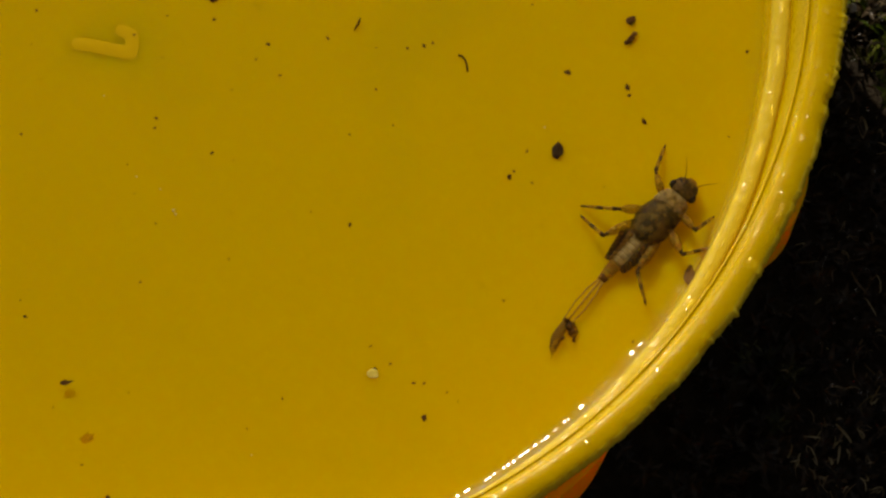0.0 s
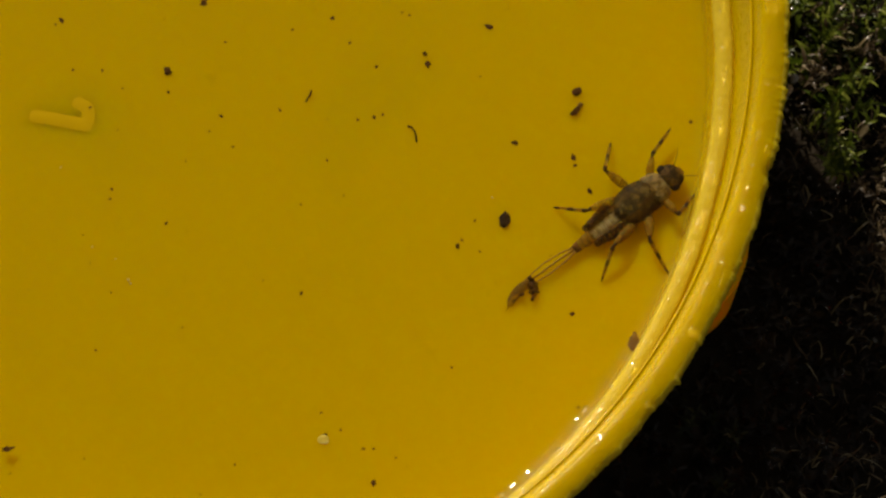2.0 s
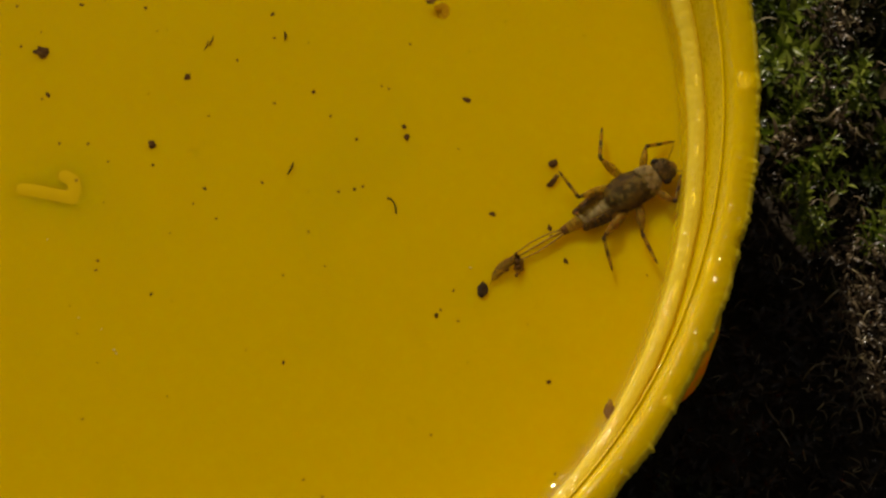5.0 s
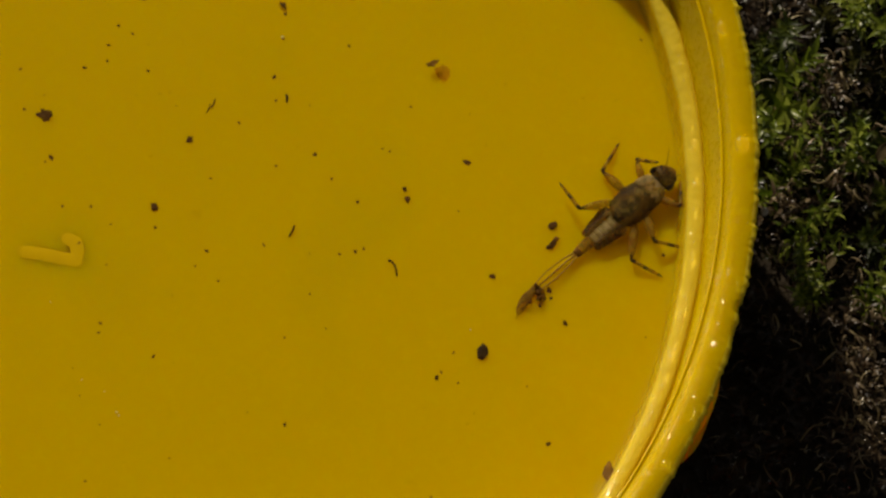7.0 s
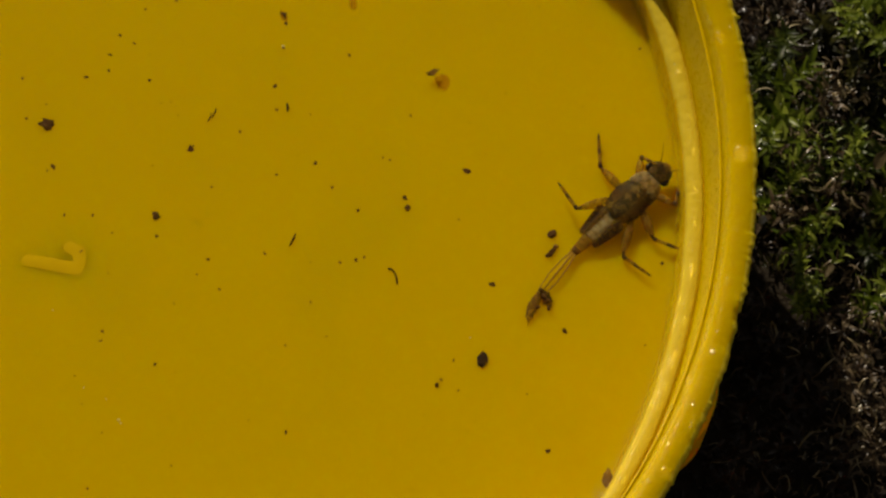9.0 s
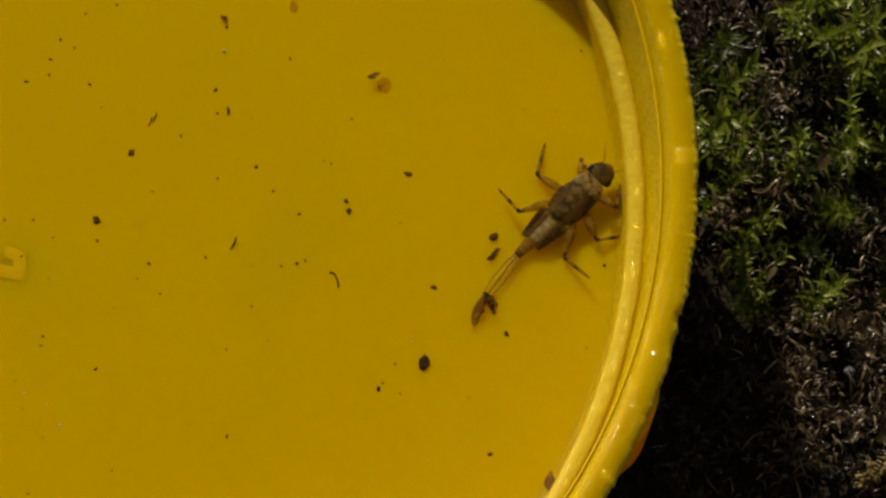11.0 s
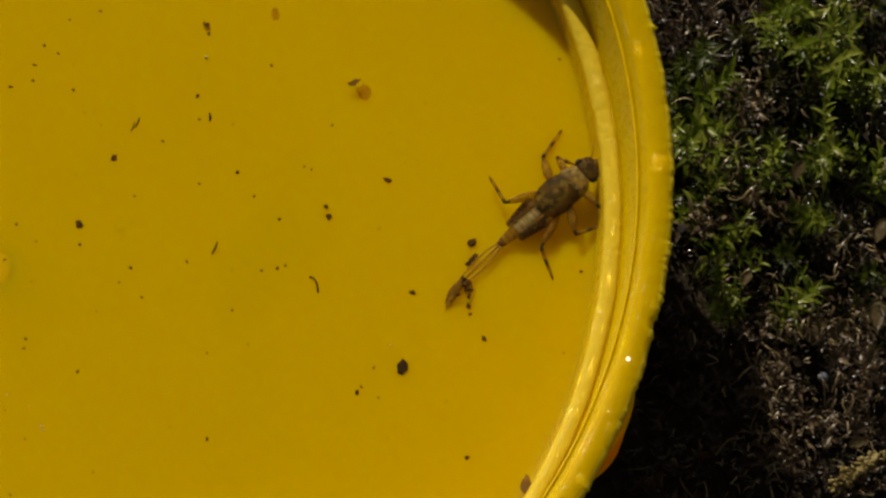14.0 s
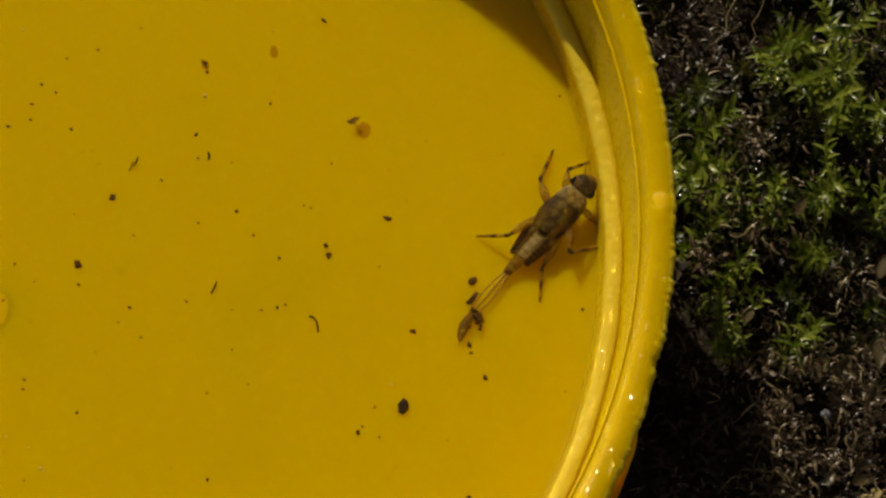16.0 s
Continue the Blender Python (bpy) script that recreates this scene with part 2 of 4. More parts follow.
# ---- building helpers ----
def mesh_of(name, bm, mats, smooth=True):
    me = bpy.data.meshes.new(name)
    bm.to_mesh(me)
    bm.free()
    for m in mats if isinstance(mats, (list, tuple)) else [mats]:
        me.materials.append(m)
    if smooth:
        me.polygons.foreach_set("use_smooth", [True] * len(me.polygons))
    return me


def part(name, bm, mats, parent=None, label="", smooth=True):
    ob = new(name, mesh_of(name, bm, mats, smooth))
    if parent:
        ob.parent = parent
    return tagged(ob, label)


def thing(name, label, category, group="", kind=""):
    return tagged(new(name), label, category, group, kind)


def lathe(profile, segments, wobble=None, closed=True):
    """Turn a profile of (radius, height) in millimetres round the z axis."""
    bm = bmesh.new()
    rings = []
    for i in range(segments):
        a = 2 * math.pi * i / segments
        ring = []
        for j, (r, z) in enumerate(profile):
            dr, dz = wobble(a, j, r, z) if wobble else (0, 0)
            ring.append(bm.verts.new(((r + dr) * math.cos(a) * MM, (r + dr) * math.sin(a) * MM, (z + dz) * MM)))
        rings.append(ring)
    n = len(profile)
    for i in range(segments):
        p, q = rings[i], rings[(i + 1) % segments]
        for j in range(n if closed else n - 1):
            k = (j + 1) % n
            bm.faces.new((p[j], q[j], q[k], p[k]))
    return bm


def loft(stations, n=20, ridge=0.0):
    """A body along x from stations (x, half width, half height, centre z), millimetres."""
    bm = bmesh.new()
    rings = []
    for x, w, h, zc in stations:
        ring = []
        for k in range(n):
            a = 2 * math.pi * k / n
            top = 1 + ridge * max(0, math.sin(a)) ** 3
            ring.append(bm.verts.new((x * MM, w * math.cos(a) * MM, (zc + h * top * math.sin(a)) * MM)))
        rings.append(ring)
    for p, q in zip(rings, rings[1:]):
        for k in range(n):
            bm.faces.new((p[k], q[k], q[(k + 1) % n], p[(k + 1) % n]))
    bm.faces.new(rings[0])
    bm.faces.new(rings[-1][::-1])
    bmesh.ops.recalc_face_normals(bm, faces=bm.faces)
    return bm


def tube(points, radii, n=8, bands=(), bm=None):
    """A tapered tube through points in millimetres. bands: (from, to) shares of its rings that take the second material."""
    bm = bm or bmesh.new()
    pts = [Vector(p) for p in points]
    rings = []
    for i, p in enumerate(pts):
        way = (pts[min(i + 1, len(pts) - 1)] - pts[max(i - 1, 0)]).normalized()
        side = way.cross(Vector((0, 0, 1)))
        side = side.normalized() if side.length > 1e-4 else Vector((1, 0, 0))
        up = side.cross(way)
        rings.append([bm.verts.new((p + (side * math.cos(2 * math.pi * k / n) + up * math.sin(2 * math.pi * k / n)) * radii[i]) * MM) for k in range(n)])
    for i, (a, b) in enumerate(zip(rings, rings[1:])):
        s = (i + 0.5) / (len(rings) - 1)
        dark = any(lo <= s <= hi for lo, hi in bands)
        for k in range(n):
            bm.faces.new((a[k], a[(k + 1) % n], b[(k + 1) % n], b[k])).material_index = int(dark)
    bm.faces.new(rings[0][::-1]).material_index = 0
    bm.faces.new(rings[-1]).material_index = int(bool(bands))
    return bm


def lump(sx, sy, sz, seed, rough=0.3, detail=2):
    """An irregular grain, half sizes in millimetres, its base at z = 0."""
    bm = bmesh.new()
    bmesh.ops.create_icosphere(bm, subdivisions=detail, radius=1.0)
    off = Vector((seed * 7.3, seed * 3.1, seed * 1.7))
    for v in bm.verts:
        k = 1 + rough * noise.noise(v.co * 1.4 + off) + 0.5 * rough * noise.noise(v.co * 3.2 + off)
        v.co = Vector((v.co.x * sx * k, v.co.y * sy * k, v.co.z * sz * k)) * MM
    low = min(v.co.z for v in bm.verts)
    for v in bm.verts:
        v.co.z -= low
    return bm


# ---- ground and moss ----
def ground_sheet():
    bm = bmesh.new()
    rs = [0.0] + [0.004 * 1.13 ** i for i in range(110)]
    rs = [r for r in rs if r < 900] + [900.0]
    n = 96
    rings = []
    for r in rs[1:]:
        ring = []
        for k in range(n):
            a = 2 * math.pi * k / n
            x, y = r * math.cos(a), r * math.sin(a)
            z = -0.0085 + 0.0016 * noise.noise(Vector((x * 130, y * 130, 3))) * (1 if r < 0.5 else 0)
            ring.append(bm.verts.new((x, y, z)))
        rings.append(ring)
    mid = bm.verts.new((0, 0, -0.0085))
    for k in range(n):
        bm.faces.new((mid, rings[0][k], rings[0][(k + 1) % n]))
    for p, q in zip(rings, rings[1:]):
        for k in range(n):
            bm.faces.new((p[k], q[k], q[(k + 1) % n], p[(k + 1) % n]))
    ob = part("ground", bm, SOIL)
    return tagged(ob, "dark damp soil under the moss carpet", "ground", kind="structure")


def add_leaf(verts, faces, mats, base, way, up, length, width, curl, mat):
    """One lanceolate leaf, keeled along its middle."""
    side = way.cross(up).normalized()
    k = len(verts)
    for s, w in ((0.0, 0.35), (0.35, 1.0), (0.7, 0.72), (1.0, 0.0)):
        c = base + way * (length * s) + up * (curl * length * s * s)
        if w == 0.0:
            verts.append(c)
        else:
            lift = up * (width * w * 0.35)
            verts.extend((c + side * (width * w) + lift, c, c - side * (width * w) + lift))
    for r in (0, 3):
        faces.extend(((k + r, k + r + 1, k + r + 4, k + r + 3), (k + r + 1, k + r + 2, k + r + 5, k + r + 4)))
        mats.extend((mat, mat))
    faces.extend(((k + 6, k + 7, k + 9), (k + 7, k + 8, k + 9)))
    mats.extend((mat, mat))


def moss_shoot(verts, faces, mats, rng, foot, lean, height, leaves, size, mat, spread=1.0):
    axis = Vector((lean[0], lean[1], 1)).normalized()
    turn = rng.random() * 6.28
    for i in range(leaves):
        s = 0.15 + 0.85 * i / leaves
        turn += 2.4 + rng.uniform(-0.3, 0.3)
        out = Vector((math.cos(turn), math.sin(turn), 0))
        out = (out - axis * out.dot(axis)).normalized()
        open_ = (1.15 - 0.75 * s) * spread
        way = (axis * (0.55 + 0.5 * s) + out * open_).normalized()
        up = (axis * open_ - out * 0.6).normalized()
        up = (up - way * up.dot(way)).normalized()
        length = size * rng.uniform(0.75, 1.2) * (1 - 0.35 * s)
        add_leaf(verts, faces, mats, foot + axis * (height * s), way, up, length, length * rng.uniform(0.12, 0.21), rng.uniform(-1.1, 0.1), mat)


def mesh_object(name, verts, faces, mats, materials):
    me = bpy.data.meshes.new(name)
    me.from_pydata([tuple(v * MM) for v in verts], [], faces)
    for m in materials:
        me.materials.append(m)
    me.polygons.foreach_set("material_index", mats)
    me.polygons.foreach_set("use_smooth", [True] * len(me.polygons))
    me.update()
    return new(name, me)


def curl_strip(verts, faces, mats, rng, base, length, width, mat):
    """A withered leaf curled into a hook."""
    a = rng.random() * 6.28
    out = Vector((math.cos(a), math.sin(a), 0))
    side = Vector((-math.sin(a), math.cos(a), 0))
    bend = rng.uniform(2.2, 7.0)
    sway = rng.uniform(-2.5, 2.5)
    rise = rng.uniform(0.2, 1.1)
    p, k = base.copy(), len(verts)
    n = 11
    for i in range(n):
        s = i / (n - 1)
        th = rise - bend * s
        out = Vector((math.cos(a + sway * s), math.sin(a + sway * s), 0))
        w = width * math.sin(math.pi * (0.12 + 0.83 * s)) * 0.5
        twist = Vector((0, 0, 0.5 * w))
        verts.extend((p + side * w + twist, p - side * w - twist))
        p = p + (out * math.cos(th) + Vector((0, 0, 1)) * math.sin(th)) * (length / n)
    for i in range(n - 1):
        faces.append((k + 2 * i, k + 2 * i + 1, k + 2 * i + 3, k + 2 * i + 2))
        mats.append(mat)


def moss_carpet():
    rng = random.Random(11)
    verts, faces, mats = [], [], []

    def height(px, py):
        h = -4.5 + 4.0 * noise.noise(Vector((px * 0.19, py * 0.19, 2.0))) + 1.6 * noise.noise(Vector((px * 0.5, py * 0.5, 7.0)))
        edge = math.hypot(px, py)
        return min(h, -2.2) - 1.5 if edge < 48.3 else min(h, -1.2) - max(0.0, 2.6 * (51.0 - edge) / 2.7)

    def greenness(px, py):
        return 0.9 * noise.noise(Vector((px * 0.13, py * 0.13, 5.0))) + 0.5 * noise.noise(Vector((px * 0.4, py * 0.4, 9.0))) + max(-0.4, min(0.35, 0.04 * (py + 5))) - 0.1 - (0.15 if math.hypot(px, py) < 51 else 0.0)

    def patch(x0, x1, y0, y1, step, each, keep):
        y = y0
        while y < y1:
            x = x0
            while x < x1:
                px, py = x + rng.uniform(-0.6, 0.6) * step, y + rng.uniform(-0.6, 0.6) * step
                x += step
                if math.hypot(px, py) >= 44.5 and keep(px, py):
                    each(px, py)
            y += step

    def low(px, py):
        g = greenness(px, py)
        mat = 4 if g < 0.05 + rng.uniform(-0.3, 0.3) else 1
        top = height(px, py) + rng.uniform(-3.6, -1.0)
        moss_shoot(verts, faces, mats, rng, Vector((px, py, -8.6)), (rng.gauss(0, 0.45), rng.gauss(0, 0.45)), max(1.2, top + 8.6), 14, rng.uniform(0.7, 1.3), mat, 1.25)

    def tall(px, py):
        g = greenness(px, py) + rng.uniform(-0.25, 0.25)
        if g < 0.24:
            return
        top = height(px, py) + rng.uniform(-1.2, 1.3)
        moss_shoot(verts, faces, mats, rng, Vector((px, py, -8.6)), (rng.gauss(0, 0.35), rng.gauss(0, 0.35)), max(2.0, top + 8.6), 34, rng.uniform(1.0, 1.6), 0 if g > 0.34 else 1, 0.95)

    def litter(px, py):
        g = greenness(px, py)
        if rng.random() < 0.2 + 1.4 * max(0.0, g + 0.1) or (py < -9 and math.hypot(px, py) < 54.5 and rng.random() < 0.75):
            return
        base = Vector((px, py, height(px, py) + rng.uniform(-1.6, 0.3)))
        curl_strip(verts, faces, mats, rng, base, rng.uniform(1.2, 3.6), rng.uniform(0.05, 0.17), 2 if rng.random() < (0.88 if py > -5 else 0.72) else 3)

    patch(38, 72, -52, 34, 1.35, low, lambda x, y: True)
    patch(38, 72, -52, 34, 2.0, tall, lambda x, y: True)
    patch(44, 72, -40, 34, 0.75, litter, lambda x, y: True)
    far = lambda x, y: not (38 < x < 72 and -52 < y < 34) and math.hypot(x, y) < 78
    patch(-78, 78, -78, 78, 2.2, low, far)
    patch(-78, 78, -78, 78, 4.0, tall, far)
    ob = mesh_object("moss_carpet", verts, faces, mats, [GREEN, OLIVE, DEAD, STRAW, SHADE_HUMUS])
    tagged(ob, "damp green and withered brown moss carpet round the lid", "moss", kind="stuff")
    bm = bmesh.new()
    for _ in range(800):
        px, py = rng.uniform(46, 68), rng.uniform(-30, 28)
        if math.hypot(px, py) < 49:
            continue
        r = rng.uniform(0.05, 0.17) * MM
        m = Matrix.Translation((px * MM, py * MM, (height(px, py) + rng.uniform(-1.0, 0.6)) * MM))
        bmesh.ops.create_icosphere(bm, subdivisions=2, radius=r, matrix=m)
    dew = part("dew", bm, DROP)
    dew.visible_shadow = False
    tagged(dew, "fine dew drops clinging to the wet moss", "dew", kind="stuff")


def moss_rosettes():
    """Shoots and tufts that stand out of the carpet."""
    rng = random.Random(23)
    for x, y, size in ((51.9, 8.8, 2.6), (57.8, -4.7, 2.2), (58.4, 1.3, 2.0), (57.4, 17.0, 2.3), (59.3, 14.4, 2.5), (60.9, 11.8, 2.2), (62.9, 10.9, 2.4), (50.3, 3.4, 1.8), (52.6, -1.3, 1.9),
                       (52.1, -4.3, 1.7), (56.5, 15.7, 2.0), (62.4, 17.5, 2.2), (54.1, 5.6, 1.6), (50.8, 6.9, 1.9), (60.3, 7.0, 2.0), (63.1, 5.7, 2.1), (56.5, 5.6, 1.6), (53.2, -6.0, 1.5)):
        verts, faces, mats = [], [], []
        lean = (rng.gauss(0, 0.25), rng.gauss(0, 0.25))
        for k in range(3):
            foot = Vector((rng.uniform(-0.5, 0.5), rng.uniform(-0.5, 0.5), 0)) - Vector((lean[0], lean[1], 0)) * 4
            moss_shoot(verts, faces, mats, rng, foot, (lean[0] + rng.gauss(0, 0.2), lean[1] + rng.gauss(0, 0.2)), rng.uniform(6.2, 7.4), 26, size * rng.uniform(0.6, 0.85), 0, 0.95)
        ob = mesh_object("moss_shoot", verts, faces, mats, [BRIGHT])
        ob.location = (x * MM, y * MM, -7.7 * MM)
        tagged(ob, "bright green leafy moss shoot rising from the carpet", "moss", "moss shoots by the lid")
    for x, y, size in ((62.0, -1.6, 1.6), (50.6, 0.4, 1.3), (56.4, -8.1, 2.0), (54.3, -11.1, 1.8), (59.7, -7.6, 2.0), (62.0, -10.2, 2.1), (57.0, -13.6, 2.0), (55.3, -16.1, 2.0), (60.2, -14.4, 2.2),
                       (53.9, 11.0, 2.0), (55.0, 9.5, 1.7), (54.4, 2.2, 1.8), (62.3, -6.8, 1.8), (52.4, 5.6, 1.4)):
        verts, faces, mats = [], [], []
        for k in range(30):
            base = Vector((rng.gauss(0, 0.55) * size, rng.gauss(0, 0.55) * size, rng.uniform(5.0, 7.0)))
            curl_strip(verts, faces, mats, rng, base, rng.uniform(1.2, 3.0), rng.uniform(0.07, 0.2), 1 if k % 3 == 0 else 0)
        for k in range(4):
            moss_shoot(verts, faces, mats, rng, Vector((rng.gauss(0, 0.5) * size, rng.gauss(0, 0.5) * size, 0)), (rng.gauss(0, 0.3), rng.gauss(0, 0.3)), rng.uniform(5.0, 6.6), 12, 1.1, 0, 1.3)
        ob = mesh_object("withered_tuft", verts, faces, mats, [DEAD, STRAW])
        ob.location = (x * MM, y * MM, -8.7 * MM)
        tagged(ob, "withered brown moss tuft with curled pale leaves", "moss", "withered tufts by the lid")


def litter_things():
    """Single leaves, a stone, fibres and a crusted twig lying on the moss."""
    rng = random.Random(41)
    for x, y, z, length, wide in ((57.5, 4.1, -1.6, 0.8, 0.45), (63.4, -0.4, -2, 1.0, 0.6), (63.0, -6.7, -2.4, 1.3, 0.8), (58.7, -7.7, -2.6, 0.9, 0.5), (60.2, -7.8, -2.6, 1.0, 0.6), (59.1, -16.1, -3, 0.7, 0.35),
                                  (61.3, -16.1, -3, 0.8, 0.4), (60.7, -8.3, -2.4, 0.9, 0.3), (61.7, -9.8, -2.8, 0.6, 0.3), (53.5, -4.3, -1.8, 0.8, 0.3), (62.3, -9.9, -2.5, 0.8, 0.35)):
        bm = bmesh.new()
        rows = []
        for i in range(9):
            q = i / 8
            half = wide * (0.12 + 0.88 * math.sin(math.pi * q ** 0.8) ** 0.8) * (1 + 0.2 * noise.noise(Vector((q * 5, x, y))))
            rows.append([bm.verts.new(((q - 0.5) * 2 * length * MM, k * half * MM, (0.25 * wide * k * k - 0.25 * length * (q - 0.4) ** 2 + 0.05 * noise.noise(Vector((q * 4, k * 2, x)))) * MM)) for k in (-1, -0.5, 0, 0.5, 1)])
        for p, q in zip(rows, rows[1:]):
            for k in range(4):
                bm.faces.new((p[k], q[k], q[k + 1], p[k + 1]))
        bmesh.ops.solidify(bm, geom=list(bm.faces), thickness=0.04 * MM)
        ob = part("leaf_flake", bm, FLAKE)
        ob.matrix_world = pose(x * MM, y * MM, z * MM, rng.uniform(-30, 30), rng.uniform(-30, 20), rng.uniform(0, 360))
        tagged(ob, "pale withered leaf flake lying on the moss", "leaf", "dead leaves on the moss")
    for x, y, z, length in ((49.7, -0.9, -1.2, 1.4), (51.1, -3.5, -1.8, 1.5), (50.1, -3.0, -1.8, 1.2), (59.3, -3.9, -2, 1.2), (55.9, -7.5, -2.2, 1.2), (56.5, -7.4, -2.2, 1.1), (60.4, -12.8, -2.8, 1.5), (59.6, -14.0, -3, 0.9),
                            (59.2, 13.9, -1, 1.3), (55.3, 1.2, -1.5, 1.3), (54.7, 1.7, -1.6, 1.2), (52.3, 1.8, -1.5, 1.4), (55.6, -12.6, -3, 0.8), (56.4, -12.7, -3, 0.7), (57.4, -13.8, -3, 0.9), (57.9, 8.7, -1.5, 0.9),
                            (63.3, 16.3, -1, 1.3), (61.6, 16.7, -1, 1.1)):
        turn, bend = rng.uniform(0, 6.28), rng.uniform(1.2, 2.6)
        p, pts = Vector((0, 0, 0)), []
        for i in range(11):
            pts.append(tuple(p))
            th = turn + bend * i / 10
            p = p + Vector((math.cos(th), math.sin(th), 0.25 - 0.05 * i)) * (length / 10)
        bm = tube(pts, [0.025 + 0.055 * math.sin(math.pi * (0.1 + 0.85 * i / 10)) for i in range(11)], 7)
        ob = part("curled_leaf", bm, FLAKE)
        ob.location = (x * MM, y * MM, z * MM)
        tagged(ob, "thin pale leaf curled into a hook", "leaf", "dead leaves on the moss")
    ob = part("pebble", lump(0.42, 0.38, 0.34, 77, 0.15, 3), STONE)
    ob.matrix_world = pose(59.1 * MM, -10.9 * MM, -4.4 * MM)
    tagged(ob, "small rounded blue-grey pebble sunk in the moss", "pebble")
    ob = part("snail_shell", lump(0.36, 0.3, 0.3, 79, 0.08, 3), SHELL)
    ob.matrix_world = pose(48.75 * MM, -0.8 * MM, -1.3 * MM, 0, 0, 60)
    tagged(ob, "tiny glossy grey shell beside the lid", "shell")
    for pts in (((55.6, 20.6), (55.5, 19.9), (55.1, 19.0), (54.6, 18.3), (54.9, 17.5), (54.7, 17.0)), ((53.8, 20.8), (53.4, 20.1), (52.8, 19.0), (52.7, 17.6), (51.8, 16.8), (51.4, 16.6))):
        line = [(x, y, -2.2 + 0.5 * noise.noise(Vector((x, y, 1)))) for x, y in pts]
        ob = part("root_fibre", tube(line, [0.04, 0.06, 0.05, 0.06, 0.05, 0.03], 6), FLAKE)
        tagged(ob, "thin pale crooked root fibre over the moss", "root", "fibres on the moss")
    for pts in (((59.3, -19.6), (60.2, -18.9), (60.9, -18.5), (61.6, -18.0), (62.2, -17.6), (62.8, -17.2)), ((64.7, -18.6), (64.4, -17.9), (64.2, -17.2), (64.0, -16.5))):
        line = []
        for (x0, y0), (x1, y1) in zip(pts, pts[1:]):
            line += [(x0 + (x1 - x0) * k / 5, y0 + (y1 - y0) * k / 5, -2.7) for k in range(5)]
        bm = tube(line, [0.16] * len(line), 8)
        for k, (x, y, z) in enumerate(line):
            for _ in range(5):
                r = rng.uniform(0.08, 0.3)
                m = Matrix.Translation(((x + rng.gauss(0, 0.22)) * MM, (y + rng.gauss(0, 0.22)) * MM, (z + rng.uniform(-0.1, 0.35)) * MM)) @ Matrix.Rotation(rng.uniform(0, 3), 4, "Z") @ Matrix.Diagonal((1.0, rng.uniform(0.4, 1.0), rng.uniform(0.3, 0.8), 1))
                bmesh.ops.create_icosphere(bm, subdivisions=2, radius=r * MM, matrix=m)
        for v in bm.verts:
            v.co += Vector((0.6, 0.6, 0.6)) * (0.2 * MM * noise.noise(v.co * 3000)) + Vector((0.5, -0.5, 0.3)) * (0.2 * MM * noise.noise(v.co * 5000))
        ob = part("crusted_twig", bm, CRUST)
        tagged(ob, "short twig crusted with yellowish lichen", "twig", "crusted twigs on the moss")


